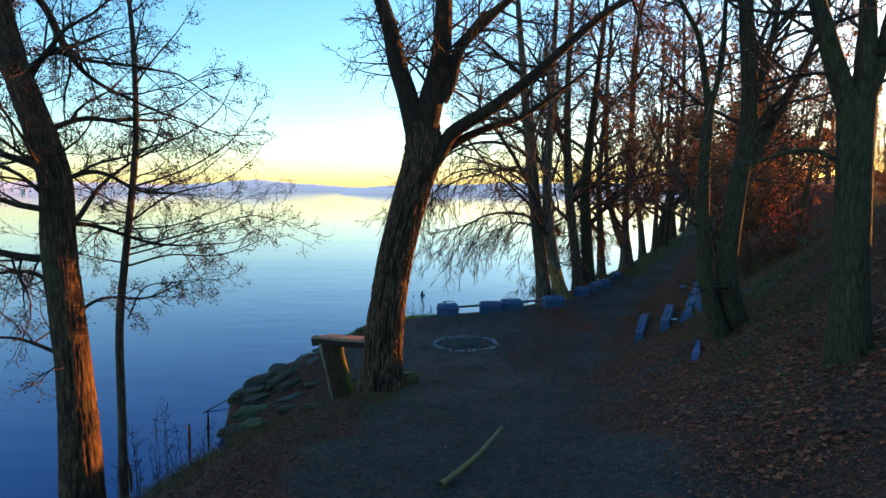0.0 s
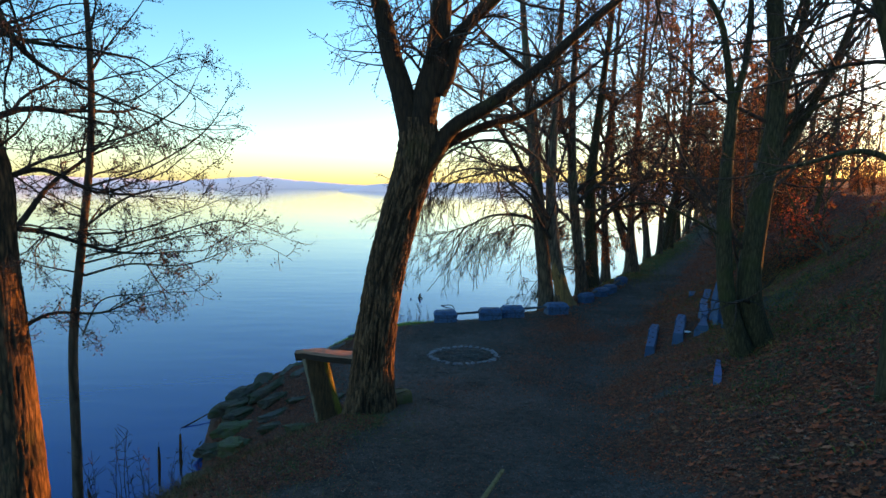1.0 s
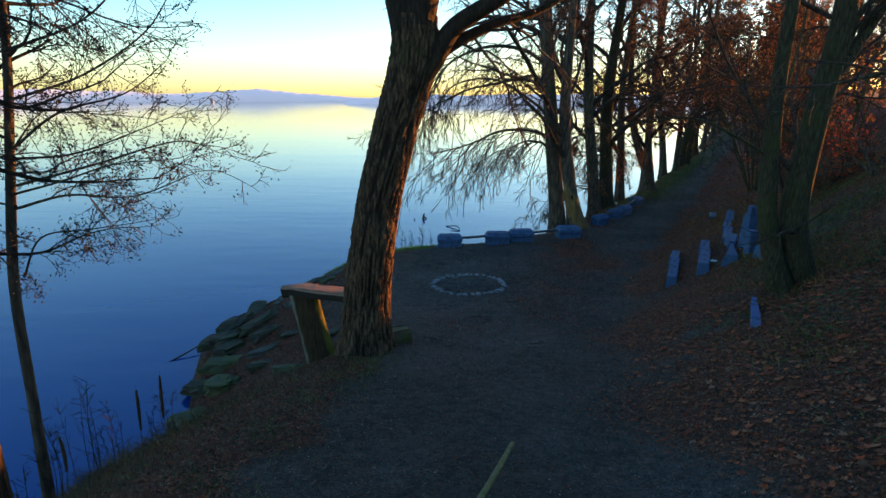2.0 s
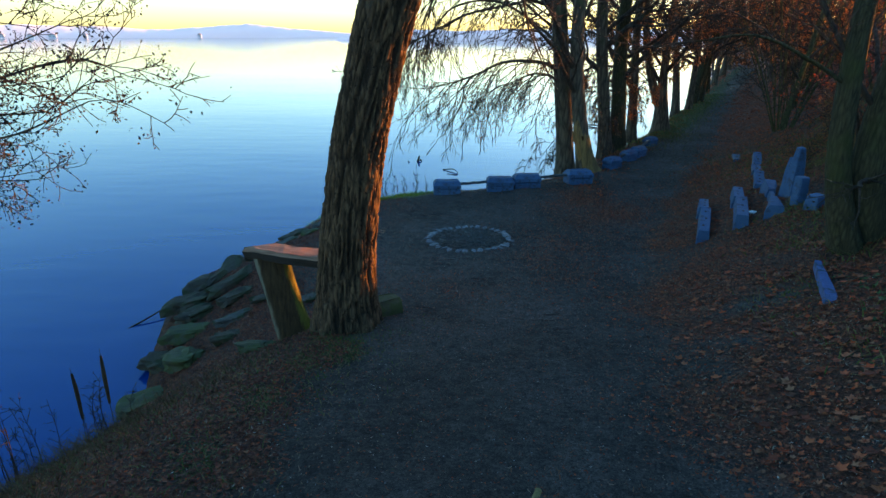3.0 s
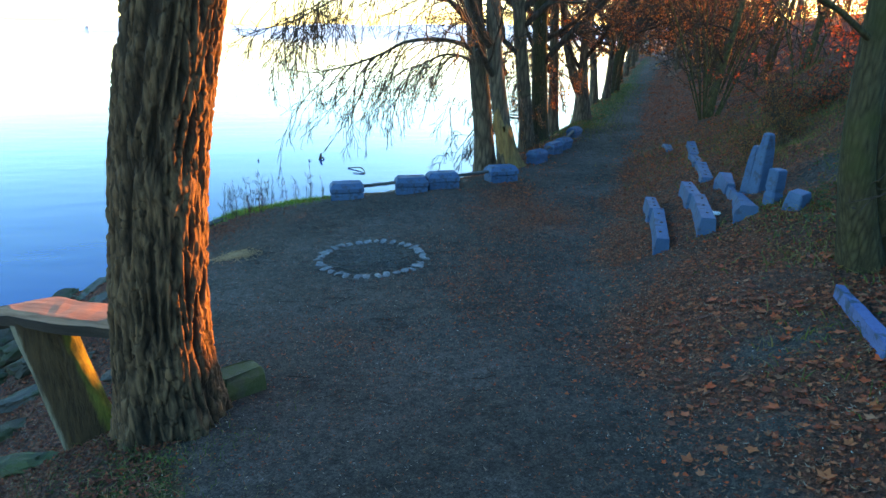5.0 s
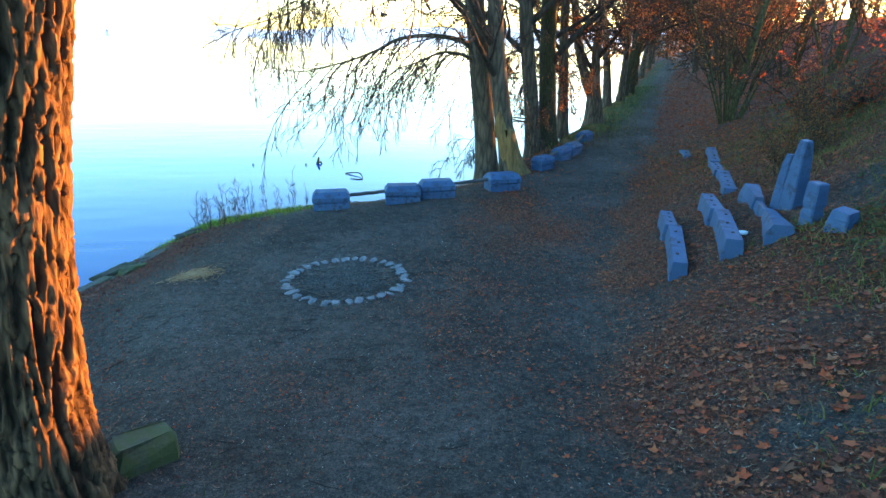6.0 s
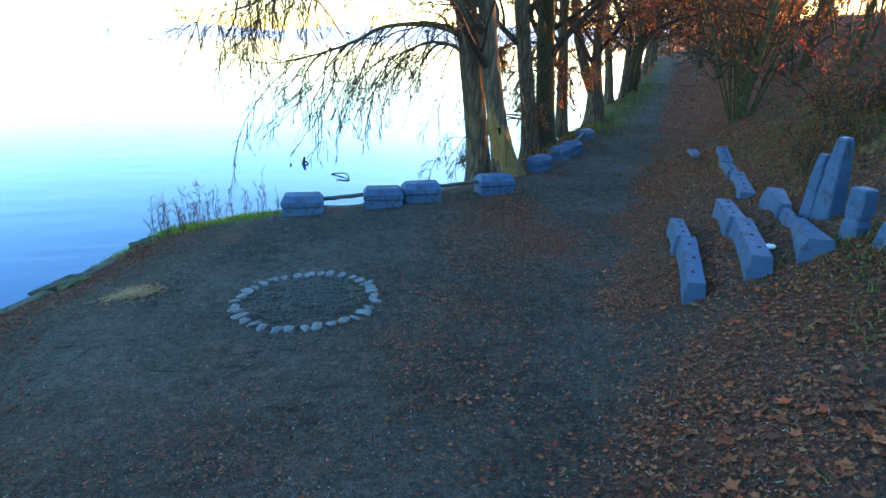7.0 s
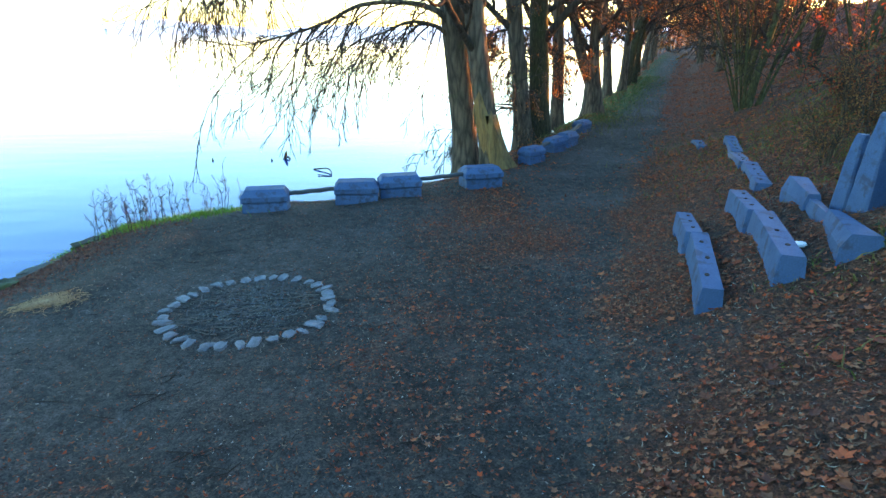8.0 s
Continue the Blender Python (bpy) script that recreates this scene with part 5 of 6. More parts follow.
def plank_mesh():
    bm = bmesh.new()
    rng = random.Random(3)
    L, n = 0.96, 14
    rings = []
    for i in range(n + 1):
        s = i / n
        near, far = -0.02 + 0.012 * math.sin(s * 9), 0.30 + 0.02 * math.sin(s * 7 + 1)
        if s < 0.22:
            far = 0.06 + (far - 0.06) * (s / 0.22) ** 0.8
        j = lambda: rng.uniform(-0.005, 0.005)
        rings.append([(L * s, near + 0.01, 0.0 + j()), (L * s, near + 0.03, 0.02 - 0.10), (L * s, (near + far) / 2, -0.125 + j()), (L * s, far - 0.03, -0.08), (L * s, far, 0.0 + j()), (L * s, far - 0.04, 0.022 + j()), (L * s, (near + far) / 2, 0.028 + j()), (L * s, near + 0.05, 0.024 + j())])
    loft(bm, rings)
    bmesh.ops.recalc_face_normals(bm, faces=bm.faces)
    return bm


plank = part("plank", plank_mesh(), M_PLANK, bench, "split plank with warm bare wood on top")
plank.data.materials.append(M_PLANK_SIDE)
for f in plank.data.polygons:
    f.material_index = 0 if f.normal.z > 0.5 else 1
in_thing(plank, pose(-1.62, 8.36, 0.915, 0, -1, -21), bench)


FOOT, HEAD = Vector((-1.08, 8.20, -0.12)), Vector((-1.345, 8.36, 0.87))
ALONG = (HEAD - FOOT).normalized()
FRONT = (Vector((0.05, -1.0, 0.1)) - ALONG * ALONG.dot(Vector((0.05, -1.0, 0.1)))).normalized()
RIGHT = ALONG.cross(FRONT)
if RIGHT.x < 0:
    RIGHT = -RIGHT


def half_log():
    """A split log: flat, worn face in front, rounded behind, ragged at the top."""
    rng = random.Random(8)
    L, n, k = (HEAD - FOOT).length, 40, 40
    verts, faces, edge = [], [], []
    for i in range(n + 1):
        s = i / n
        wide = 0.165 * (1.14 - 0.16 * s) * (1 + 0.05 * math.sin(s * 6.5 + 1))
        for j in range(k):
            a = 2 * math.pi * j / k
            u, v = math.copysign(abs(math.cos(a)) ** 0.8, math.cos(a)), math.copysign(abs(math.sin(a)) ** 0.75, math.sin(a))
            deep = 0.055 if v > 0 else 0.10
            w = 1 + 0.10 * noise.noise((u * 2.3, v * 2.3, s * 2.0)) + 0.07 * noise.noise((u * 8, v * 8, s * 3.0))
            split = 0.022 * max(0.0, 1 - abs(u - 0.25 + 0.15 * math.sin(s * 5)) / 0.12) if v > 0 else 0.0
            top = 0.03 * noise.noise((u * 5, v * 5, 7.0)) if i == n else 0.0
            verts.append(FOOT + ALONG * (L * s + top) + RIGHT * (u * wide * w) + FRONT * (v * deep * w - split))
            edge.append(math.copysign(max(0.0, (abs(u) - 0.5) / 0.5), u))
    for i in range(n):
        for j in range(k):
            a, b = i * k + j, i * k + (j + 1) % k
            faces.append((a, b, b + k, a + k))
    verts.append(sum((verts[n * k + j] for j in range(k)), Vector()) / k)
    edge.append(-0.4)
    faces += [(n * k + j, n * k + (j + 1) % k, len(verts) - 1) for j in range(k)]
    base = bench.matrix_world.translation
    me = bpy.data.meshes.new("leg")
    me.from_pydata([v - base for v in verts], [], faces)
    me.materials.append(M_LOG)
    me.polygons.foreach_set("use_smooth", [True] * len(me.polygons))
    me.attributes.new("edge", "FLOAT", "POINT").data.foreach_set("value", edge)
    bm = bmesh.new()
    bm.from_mesh(me)
    bmesh.ops.recalc_face_normals(bm, faces=bm.faces)
    bm.to_mesh(me)
    bm.free()
    return me


child("leg", half_log(), bench, "dark split log with a mossy edge leaning as a leg")


# ---- rocks ----
def rock(x, y, w, d, h, turn, mat, label, seed, sink=0.35, tilt=(0, 0), rough=0.5):
    rng = random.Random(seed)
    me = lump(rng, w * 0.9, d * 0.9, h * 0.8, rough, 3)
    me.polygons.foreach_set("use_smooth", [False] * len(me.polygons))
    me.name = "shore_rock"
    me.materials.append(mat)
    ob = new("shore_rock", me)
    z = max(ground_z(x, y), WATER - 0.15)
    ob.matrix_world = pose(x, y, z + h * (1 - 2 * sink) , tilt[0], tilt[1], turn)
    return tagged(ob, label, "rock", "rocks on the shore")


for i, (x, y, w, d, h, turn, mossy) in enumerate((
        (-2.82, 10.8, 0.50, 0.14, 0.10, 65, 0), (-3.3, 10.55, 0.42, 0.24, 0.16, 30, 0), (-2.3, 9.6, 0.28, 0.10, 0.06, 40, 2), (-2.98, 9.65, 0.34, 0.18, 0.12, 15, 1), (-2.72, 8.95, 0.26, 0.2, 0.14, -10, 1),
        (-1.5, 8.12, 0.24, 0.10, 0.07, -5, 1), (-1.3, 9.3, 0.2, 0.1, 0.07, 30, 2), (-3.45, 11.2, 0.4, 0.2, 0.12, 75, 0), (-2.5, 10.2, 0.3, 0.14, 0.08, 50, 0), (-3.05, 10.15, 0.3, 0.16, 0.1, 35, 0),
        (-2.2, 9.0, 0.18, 0.12, 0.08, 10, 0), (-3.2, 11.9, 0.36, 0.18, 0.05, 85, 0), (-2.75, 12.1, 0.32, 0.12, 0.035, 75, 2), (-2.55, 12.75, 0.3, 0.12, 0.04, 55, 2), (-2.15, 13.05, 0.16, 0.1, 0.07, 40, 1),
        (-2.0, 13.6, 0.3, 0.1, 0.04, 40, 2), (-2.6, 13.5, 0.3, 0.16, 0.06, 60, 0), (-1.75, 14.2, 0.22, 0.1, 0.04, 30, 0), (-3.5, 12.6, 0.3, 0.16, 0.07, 85, 0), (-3.15, 9.2, 0.25, 0.18, 0.1, 0, 0),
        (-2.9, 8.3, 0.3, 0.2, 0.1, 20, 1), (-3.3, 11.35, 0.3, 0.12, 0.09, 80, 0), (-2.35, 11.4, 0.25, 0.1, 0.05, 60, 2), (-2.0, 9.9, 0.2, 0.1, 0.05, 20, 0))):
    rock(x, y, w, d, h, turn, M_ROCK_MOSS if mossy == 1 else (M_SLAB if mossy == 2 else M_ROCK),
         ("dark broken slab of rock at the waterside", "green mossy slab of rock on the shore bank", "flat pale stone slab on the shore bank")[mossy], 100 + i, 0.3, (0, -6))


def mossy_block():
    """The squared, moss-topped stone at the tree's foot."""
    rng = random.Random(77)
    bm = bmesh.new()
    loft(bm, [eight(0.18, 0.12, -0.15, 0.04, rng, 0.015), eight(0.185, 0.12, 0.05, 0.04, rng, 0.015), eight(0.17, 0.11, 0.12, 0.04, rng, 0.015), eight(0.14, 0.08, 0.155, 0.03, rng, 0.015)])
    me = bpy.data.meshes.new("mossy_stone")
    bm.to_mesh(me)
    bm.free()
    me.materials.append(M_ROCK_MOSS)
    ob = new("mossy_stone", me)
    ob.matrix_world = pose(-0.22, 8.44, ground_z(-0.22, 8.44) + 0.02, 0, 4, 38)
    return tagged(ob, "squared stone with a mossy top by the tree", "stone")


mossy_block()


# ---- torn stump, board, stake, scraps, snags ----
def torn_foot():
    """The splintered shell of a broken stem against the shore tree."""
    bm = bmesh.new()
    rng = random.Random(21)
    rings, n, k = [], 14, 22
    for i in range(n + 1):
        s = i / n
        pts = []
        for j in range(k):
            a = 2 * math.pi * j / k
            r = (0.165 + 0.02 * (1 - s) + (0.12 + 0.16 * math.cos(a)) * math.exp(-s * 4)) * (1 + 0.16 * noise.noise((math.cos(a) * 4, math.sin(a) * 4, s * 1.2)) + 0.10 * math.cos(a * 7 + s * 2 + 0.6 * math.sin(s * 9)))
            ragged = (0.16 * rng.uniform(-1, 1) + 0.2 * math.sin(a * 2)) if i == n else 0
            pts.append((r * math.cos(a) - 0.22 * s, r * math.sin(a) * 0.9, 1.0 * s + ragged))
        rings.append(pts)
    loft(bm, rings)
    me = bpy.data.meshes.new("torn_stump")
    bm.to_mesh(me)
    bm.free()
    me.materials.append(M_STUMP)
    me.polygons.foreach_set("use_smooth", [True] * len(me.polygons))
    ob = new("torn_stump", me)
    ob.matrix_world = pose(3.52, 16.2, ground_z(3.52, 16.2) - 0.08, 0, 0, 0)
    return tagged(ob, "splintered ochre stump against a shore tree", "stump")


torn_foot()


def fallen_board():
    bm = bmesh.new()
    rng = random.Random(6)
    a, b = Vector((4.02, 8.2, ground_z(4.02, 8.2) + 0.05)), Vector((3.60, 7.32, ground_z(3.60, 7.32) + 0.04))
    L = (b - a).length
    rings = []
    for i in range(9):
        s = i / 8
        w0, w1 = -0.04, 0.012 + 0.04 * s + rng.uniform(-0.006, 0.006)
        rings.append([(L * s, w0, -0.05), (L * s, w0, 0.04 + rng.uniform(-.004, .004)), (L * s, w1, 0.04 + rng.uniform(-.004, .004)), (L * s, w1, -0.05)])
    loft(bm, rings)
    bmesh.ops.recalc_face_normals(bm, faces=bm.faces)
    me = bpy.data.meshes.new("stone_bar")
    bm.to_mesh(me)
    bm.free()
    me.materials.append(M_BOARD)
    ob = new("stone_bar", me)
    ob.matrix_world = Matrix.Translation(a) @ (b - a).to_track_quat("X", "Z").to_matrix().to_4x4()
    return tagged(ob, "broken blue-grey concrete edging half sunk in leaves", "edging")


fallen_board()


def stake():
    a, b = (0.40, 3.85, ground_z(0.40, 3.85) + 0.03), (0.93, 5.1, ground_z(0.93, 5.1) + 0.16)
    tb = Tubes()
    p = spline([a, ((a[0] + b[0]) / 2 + 0.02, (a[1] + b[1]) / 2, (a[2] + b[2]) / 2 - 0.02), b], 6)
    tb.add(p, np.linspace(0.023, 0.017, len(p)), 9)
    return tagged(new("stick", tb.mesh("stick", M_STICK)), "peeled yellowish stick lying on the path", "stick")


stake()


def scrap(x, y, turn):
    bm = bmesh.new()
    n = 14
    rng = random.Random(2)
    rings = [[(0.07 * f * math.cos(2 * math.pi * i / n) * (1 + 0.15 * math.sin(i * 2.3)), 0.036 * f * math.sin(2 * math.pi * i / n), z) for i in range(n)] for f, z in ((1.0, 0.0), (1.04, 0.015), (0.7, 0.024), (0.2, 0.02))]
    loft(bm, rings)
    me = bpy.data.meshes.new("plastic_scrap")
    bm.to_mesh(me)
    bm.free()
    me.materials.append(M_WHITE)
    ob = new("plastic_scrap", me)
    ob.matrix_world = pose(x, y, ground_z(x, y) + 0.012, 3, 4, turn)
    return tagged(ob, "white crumpled plastic scrap among fallen leaves", "litter")


scrap(4.62, 10.76, 10)


def snag(x, y, size, label):
    """A dark broken branch end that stands out of the water."""
    tb = Tubes()
    tb.add([(x - size, y, WATER - 0.1), (x - size * 0.3, y, WATER + size * 0.2), (x, y, WATER + size * 1.5), (x + size * 0.15, y, WATER + size * 1.9)], [size * 0.4, size * 0.42, size * 0.3, size * 0.12], 8)
    tb.add([(x - size * 0.2, y, WATER + 0.02), (x + size * 0.5, y, WATER + size * 0.5), (x + size * 1.2, y, WATER - 0.05)], [size * 0.3, size * 0.28, size * 0.12], 7)
    return tagged(new("snag", tb.mesh("snag", M_TWIG)), label, "snag", "snags in the water")


snag(-0.72, 22.2, 0.10, "dark broken branch stub rising from the lake")
snag(-1.05, 22.0, 0.035, "small dark stick end at the water surface")
snag(-2.5, 22.1, 0.035, "small dark stick end at the water surface")


def water_twig(pts, r, label):
    tb = Tubes()
    tb.add(spline(pts, 5), np.linspace(r, r * 0.5, 5 * (len(pts) - 1) + 1), 6)
    return tagged(new("water_twig", tb.mesh("water_twig", M_TWIG)), label, "twig", "snags in the water")


water_twig([(0.1, 20.9, WATER + 0.01), (0.45, 20.7, WATER + 0.06), (0.55, 20.2, WATER + 0.01), (0.25, 20.3, WATER + 0.02)], 0.018, "looped bare twig afloat near the shore")
water_twig([(-4.2, 10.25, WATER - 0.02), (-3.95, 10.6, WATER + 0.06), (-3.7, 11.1, WATER + 0.14)], 0.014, "thin branch slanting into the water by the rocks")


# ---- ground cover ----
def scatter(n, seed, box, keep):
    """Random places in a box of the plan, kept by a chance that keep() gives."""
    rng = np.random.default_rng(seed)
    x, y = rng.uniform(box[0], box[1], n), rng.uniform(box[2], box[3], n)
    ok = rng.random(n) < keep(x, y)
    return x[ok], y[ok], rng


def flat_leaves(name, label, shape, n, seed, box, keep, size, mat, lift=0.012, tilt=0.35, curl=0.25):
    """Fallen leaves of one outline, each turned, tilted and curled by chance."""
    x, y, rng = scatter(n, seed, box, keep)
    k, m = len(x), len(shape)
    s = size * rng.uniform(0.55, 1.25, k)
    a = rng.uniform(0, 2 * math.pi, k)
    u, v = shape[None, :, 0] * s[:, None], shape[None, :, 1] * s[:, None]
    px = x[:, None] + u * np.cos(a)[:, None] - v * np.sin(a)[:, None]
    py = y[:, None] + u * np.sin(a)[:, None] + v * np.cos(a)[:, None]
    tx, ty = rng.normal(0, tilt, k), rng.normal(0, tilt, k)
    r2 = (shape[:, 0] ** 2 + shape[:, 1] ** 2)[None, :]
    pz = height(px.ravel(), py.ravel()).reshape(px.shape) * 0.6 + height(x, y)[:, None] * 0.4
    pz = pz + lift * rng.uniform(0.3, 1.6, k)[:, None] + np.abs(u * tx[:, None] + v * ty[:, None]) + curl * rng.uniform(0, 1, k)[:, None] * r2 * s[:, None]
    verts = np.stack([px, py, pz], axis=-1).reshape(-1, 3)
    base = (np.arange(k) * m)[:, None]
    tris = np.concatenate([base + np.array([[0, i, i + 1 if i + 1 < m else 1]]) for i in range(1, m)])
    return tagged(new(name, array_mesh(name, verts, tris, mat)), label, "fallen leaves", kind="stuff")


def lobed():
    """A maple leaf's outline: centre, then five pointed lobes with notches."""
    pts = [(0, 0)]
    for i, r in enumerate((0.62, 0.46, 0.95, 0.58, 1.0, 0.58, 0.95, 0.46, 0.62, 0.34)):
        a = radians(-160 + i * 32 + 180 - 90 - 54)
        pts.append((r * math.cos(a), r * math.sin(a)))
    return np.array(pts)


OVAL = np.array([(0, 0), (-1, 0), (-0.3, 0.42), (0.45, 0.36), (1, 0), (0.45, -0.36), (-0.3, -0.42)])
SLIVER = np.array([(0, 0), (-1.25, 0.05), (-0.4, 0.17), (0.5, 0.14), (1.25, -0.05), (0.4, -0.16), (-0.5, -0.15)])
CHIP = np.array([(0, 0), (-1, 0.1), (0.2, 0.4), (1, -0.1), (0.0, -0.35)])


def litter_keep(x, y):
    return cover(x, y)[0] ** 1.5 * (inland(x, y) > 0.15)


def maple_keep(x, y):
    e = upslope(x, y)
    return np.clip((e + 0.15) / 1.1, 0, 1) * np.where(y > 9, 0.2, 1.0) * cover(x, y)[0]


flat_leaves("maple_leaf_litter", "brown and tan maple leaves covering the bank", lobed(), 9000, 201, (1.8, 8.0, 3.5, 15.0), maple_keep, 0.043, M_LITTER, 0.014, 0.2, 0.35)
flat_leaves("small_maple_litter", "small crumpled maple leaves on the bank", lobed(), 34000, 208, (1.5, 8.5, 3.5, 17.0), litter_keep, 0.021, M_LITTER, 0.012, 0.3, 0.5)
flat_leaves("willow_leaf_litter", "narrow pale and brown willow leaves on the earth", SLIVER, 60000, 211, (-2.5, 8.0, 4.0, 16.0), lambda x, y: 0.14 + 0.86 * litter_keep(x, y), 0.018, M_SLIVER, 0.01, 0.35, 0.5)
flat_leaves("leaf_litter", "small brown leaves strewn over the earth", OVAL, 84000, 202, (-3.5, 8.5, 3.0, 17.0), litter_keep, 0.016, M_LITTER, 0.01, 0.4, 0.6)
flat_leaves("bank_leaf_litter", "red-brown wet leaves between the shore rocks", OVAL, 46000, 206, (-3.8, -0.4, 3.2, 14.0), lambda x, y: np.maximum(np.clip((2.6 - inland(x, y)) / 1.0, 0, 1), 0.8 * lakeside(x, y)) * (inland(x, y) > 0.1), 0.02, M_WET, 0.012, 0.35, 0.5)
flat_leaves("pale_crumbs", "pale bits of straw and leaf on the dark earth", CHIP, 34000, 209, (-2.2, 6.0, 3.0, 15.0), lambda x, y: 0.35 + 0.5 * cover(x, y)[0] + 0.3 * np.sin(x * 2.3 + y) * np.sin(y * 1.9), 0.009, M_CRUMB, 0.006, 0.4, 0.3)
flat_leaves("far_leaf_litter", "russet leaves beside the far path", OVAL, 90000, 203, (3.0, 26.0, 14.0, 48.0), litter_keep, 0.036, M_FARLITTER, 0.01, 0.35, 0.5)
flat_leaves("leaf_crumbs", "crumbled leaf bits trodden into the clearing", CHIP, 70000, 204, (-2.2, 4.5, 3.0, 15.0), lambda x, y: 0.30 + 0.7 * cover(x, y)[0], 0.011, M_LITTER, 0.004, 0.3, 0.3)


flat_leaves("ash_flakes", "grey ash and straw bits inside the fire ring", CHIP, 5200, 207, (0.2, 1.35, 10.85, 12.0), lambda x, y: np.clip(1.5 - np.hypot(x - RING[0], y - RING[1]) / 0.35, 0, 1), 0.014, M_ASHGREY, 0.006, 0.3, 0.3)


def pebbles():
    x, y, rng = scatter(2600, 205, (-1.8, 4.2, 3.5, 14.5), lambda x, y: 0.9 - 0.7 * cover(x, y)[0])
    k = len(x)
    base = np.array([(1, 0, 0), (0, 1, 0), (-1, 0, 0), (0, -1, 0), (0, 0, 0.7), (0, 0, -0.5)])
    tri = np.array([(0, 1, 4), (1, 2, 4), (2, 3, 4), (3, 0, 4), (1, 0, 5), (2, 1, 5), (3, 2, 5), (0, 3, 5)])
    s = rng.uniform(0.0025, 0.0065, (k, 1, 1)) * rng.uniform(0.7, 1.3, (k, 6, 3))
    v = base[None] * s
    v[:, :, 0] += x[:, None]
    v[:, :, 1] += y[:, None]
    v[:, :, 2] += height(x, y)[:, None] + 0.003
    f = (tri[None] + (np.arange(k) * 6)[:, None, None]).reshape(-1, 3)
    return tagged(new("pebbles", array_mesh("pebbles", v.reshape(-1, 3), f, M_PEBBLE)), "small pale pebbles in the dark earth", "pebbles", kind="stuff")


pebbles()


def blades(name, label, n, seed, box, keep, tall, mat, wide=0.004, lean=0.5, category="grass"):
    """Tapering upright blades, each a bent strip."""
    x, y, rng = scatter(n, seed, box, keep)
    k = len(x)
    a, h = rng.uniform(0, 2 * math.pi, k), tall * rng.uniform(0.4, 1.3, k)
    b = rng.uniform(0, 2 * math.pi, k)
    z = height(x, y) - 0.01
    rows = []
    for s, w in ((0, 1), (0.5, 0.8), (1, 0.1)):
        bx, by = np.cos(b) * lean * h * s * s, np.sin(b) * lean * h * s * s
        for sign in (-1, 1):
            rows.append(np.stack([x + bx + sign * np.cos(a) * wide * w, y + by + sign * np.sin(a) * wide * w, z + h * s * (1 - 0.25 * lean * s)], axis=1))
    v = np.stack(rows, axis=1).reshape(-1, 3)
    f = np.concatenate([(np.arange(k) * 6)[:, None] + np.array([q]) for q in ((0, 1, 3, 2), (2, 3, 5, 4))])
    return tagged(new(name, array_mesh(name, v, f, mat)), label, category, kind="stuff")


blades("grass", "short green grass along the path's edge", 42000, 301, (-2.5, 0.4, 4.5, 8.6), lambda x, y: cover(x, y)[1] ** 1.3 * np.where(np.sin(x * 23 + 3 * np.sin(y * 9)) * np.sin(y * 19 + x * 7) > 0, 1.0, 0.25), 0.06, M_GRASS, 0.003, 0.9)
blades("grass_tuft", "fresh green grass tuft at the tree's foot", 2600, 307, (-1.0, 0.1, 7.2, 7.9), lambda x, y: np.clip(blob(x, y, -0.48, 7.55, 0.17, 0.12) + 0.35 * blob(x, y, -0.05, 7.7, 0.18, 0.09), 0, 1), 0.06, M_TUFT, 0.0028, 1.0)
blades("shore_grass", "bright green grass tufts on the shore edge", 16000, 302, (-2.6, 0.5, 13.4, 15.6), lambda x, y: cover(x, y)[1] ** 1.2, 0.09, M_LUSH)
blades("verge_grass", "mossy grass verge beside the far path", 50000, 303, (4.5, 14.0, 17.5, 32.0), lambda x, y: cover(x, y)[1] ** 1.3, 0.09, M_GRASS, 0.007)
blades("bank_grass", "withered grass on the leafy bank", 60000, 304, (4.5, 12.0, 8.0, 21.0), lambda x, y: 0.7 * np.clip(upslope(x, y) - 1.5, 0, 1) * np.clip(0.35 + np.sin(x * 1.9 + 2.0 * np.sin(y * 0.8)) * np.sin(y * 1.6 + x * 0.5), 0, 1) + cover(x, y)[1], 0.13, M_BANKGRASS, 0.005, 0.8)
blades("bank_weeds", "low green weeds and brambles among leaves on the bank", 26000, 306, (2.6, 7.5, 3.0, 10.5), lambda x, y: np.clip(upslope(x, y) - 0.7, 0, 1) * np.clip(0.15 + np.sin(x * 2.7 + 2.0 * np.sin(y * 1.3)) * np.sin(y * 2.3 + x * 0.7), 0, 1), 0.10, M_BANKGRASS, 0.006, 1.1, "weeds")
flat_leaves("ivy", "dark green ground leaves on the bank", OVAL, 16000, 212, (2.8, 8.0, 3.0, 11.0), lambda x, y: np.clip(upslope(x, y) - 1.2, 0, 1) * np.clip(0.1 + np.sin(x * 2.2 + 1.7 * np.sin(y * 1.1) + 1.0) * np.sin(y * 1.9 + x), 0, 1), 0.028, M_IVY, 0.05, 0.5, 0.3)
blades("near_weeds", "dead brown weeds and grass on the near shore", 26000, 305, (-3.9, -1.0, 2.6, 8.3), lambda x, y: np.clip((2.7 - inland(x, y)) / 1.5, 0, 1) * 0.6 * np.clip((8.0 - y) / 1.5, 0, 1), 0.17, M_DRY, 0.003, 0.8, "weeds")


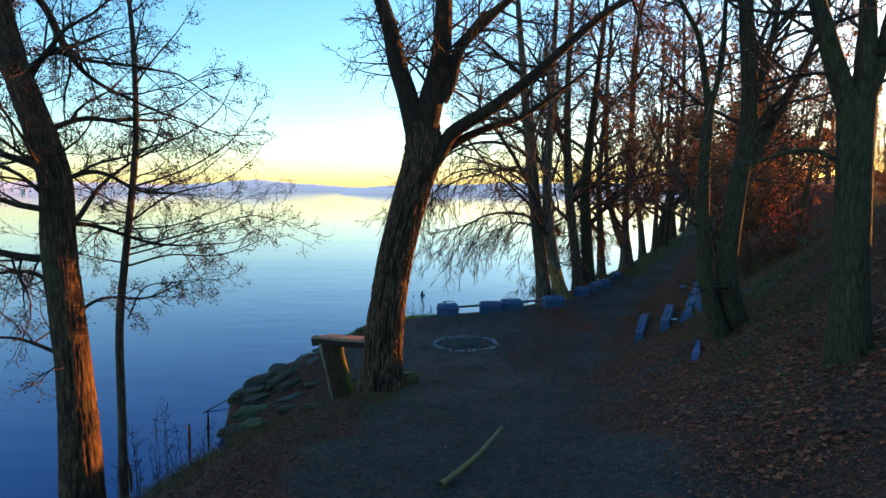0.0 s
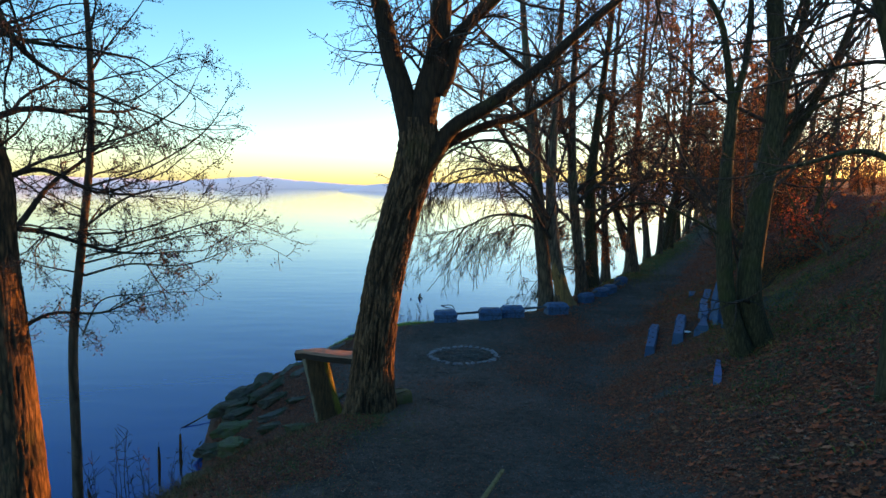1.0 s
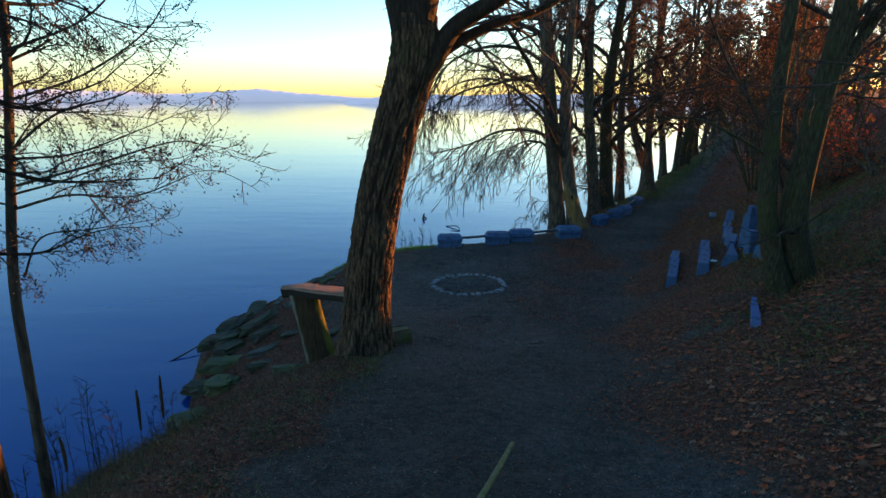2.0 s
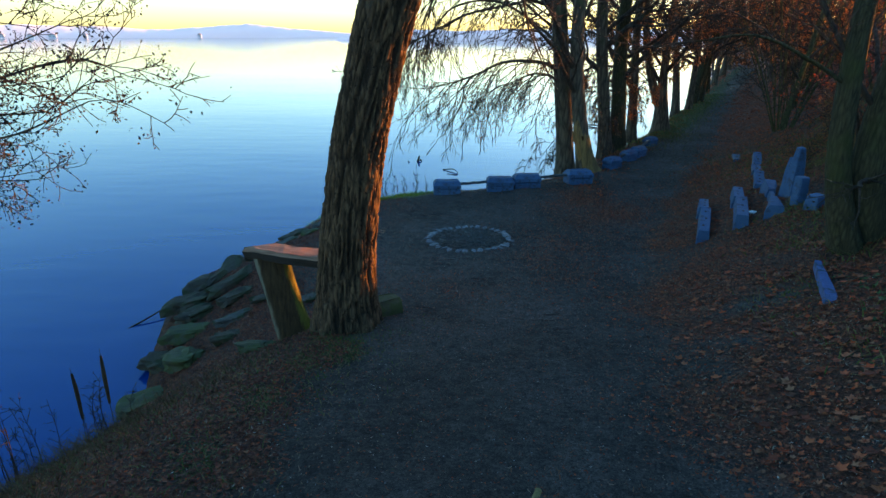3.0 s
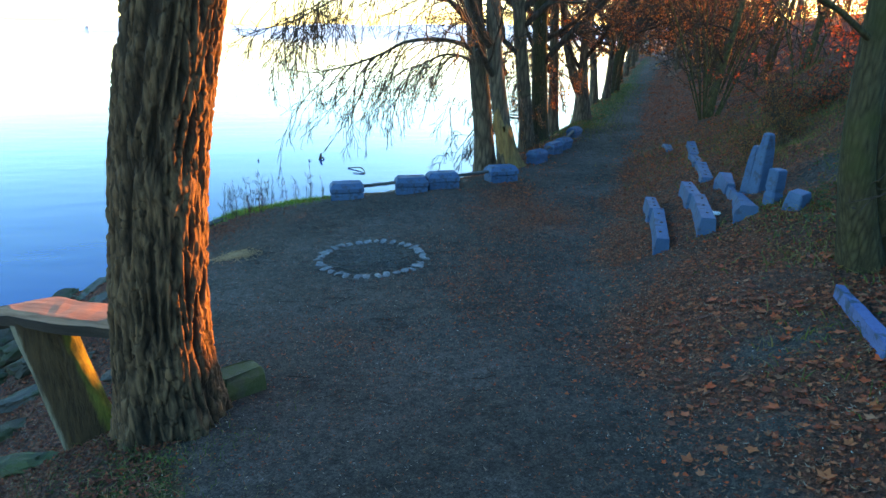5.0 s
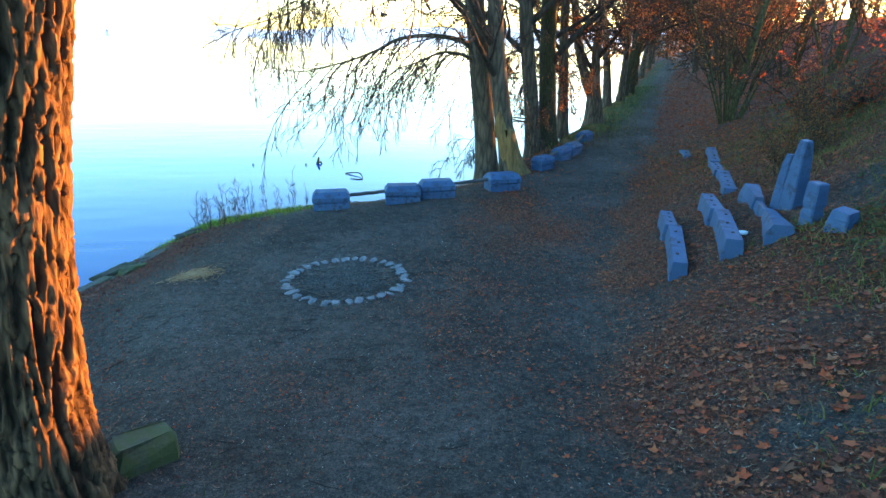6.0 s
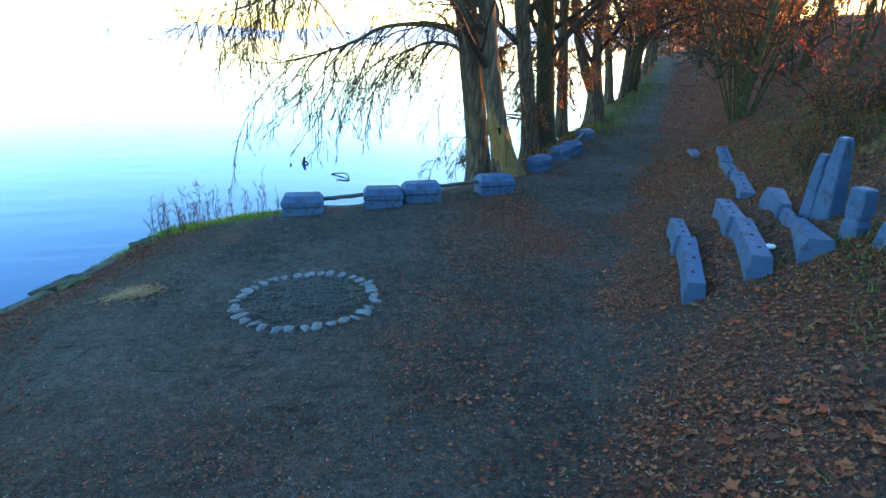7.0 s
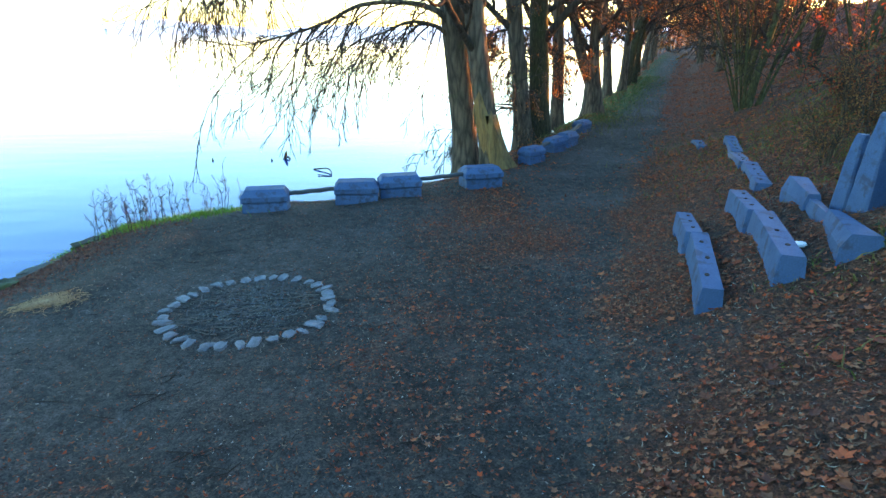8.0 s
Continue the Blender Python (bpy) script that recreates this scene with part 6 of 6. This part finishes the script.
def weed(x, y, tall, seed, spike=False):
    """A dead weed: a stem with short side shoots and seed heads, or a thick brown spike."""
    rng = np.random.default_rng(seed)
    z = max(ground_z(x, y), WATER) - 0.03
    tb = Tubes()
    top = (x + rng.normal(0, 0.05) * tall, y + rng.normal(0, 0.05) * tall, z + tall)
    p = spline([(x, y, z), (x + rng.normal(0, 0.03), y, z + tall * 0.5), top], 6)
    tb.add(p, np.linspace(0.0045, 0.0015, len(p)), 5)
    if spike:
        q = spline([p[4], p[8], p[11]], 5)
        tb.add(q, 0.010 + 0.010 * np.sin(np.linspace(0.3, 3.0, len(q))), 7)
    for i in range(0 if spike else 11):
        k = rng.integers(3, len(p))
        w = rng.normal(0, 1, 3)
        w[2] = abs(w[2]) + 0.6
        w = w / np.linalg.norm(w) * tall * rng.uniform(0.08, 0.22)
        tb.add([p[k], p[k] + w * 0.6, p[k] + w], [0.0022, 0.002, 0.0014], 4)
        for j in range(3):
            e = p[k] + w * rng.uniform(0.4, 1.05) + rng.normal(0, 0.008, 3)
            tb.add([e, e + rng.normal(0, 0.010, 3)], [0.0027, 0.001], 4)
    return tagged(new("dead_weed", tb.mesh("dead_weed", M_DRY if spike else M_WEED)), "brown seed spike standing in the shore weeds" if spike else "dead weed stalk with dry seed heads", "weed", "dead weeds on the shore")


wr = random.Random(31)
for i in range(26):
    weed(-1.35 + wr.uniform(-0.3, 0.35), 14.2 + wr.uniform(-0.25, 0.3), wr.uniform(0.3, 0.6), 400 + i)
for i in range(20):
    weed(-0.75 + wr.uniform(-0.4, 0.7), 14.75 + wr.uniform(-0.3, 0.3), wr.uniform(0.2, 0.65), 560 + i)
for i in range(16):
    weed(-3.4 + wr.uniform(-0.5, 0.9), 6.9 + wr.uniform(-1.2, 1.0), wr.uniform(0.5, 1.1), 440 + i)
for i in range(18):
    weed(-2.75 + wr.uniform(-0.7, 0.6), 6.3 + wr.uniform(-1.6, 1.3), wr.uniform(0.3, 0.75), 600 + i)
for i, (x, y, h) in enumerate(((-3.28, 7.8, 0.95), (-3.05, 7.95, 0.95), (-4.1, 5.6, 0.8), (-3.75, 7.1, 0.7))):
    weed(x, y, h, 470 + i, True)
for i in range(8):
    weed(4.4 + wr.uniform(-0.2, 0.5), 17.6 + wr.uniform(-0.4, 0.4), wr.uniform(0.35, 0.7), 480 + i)
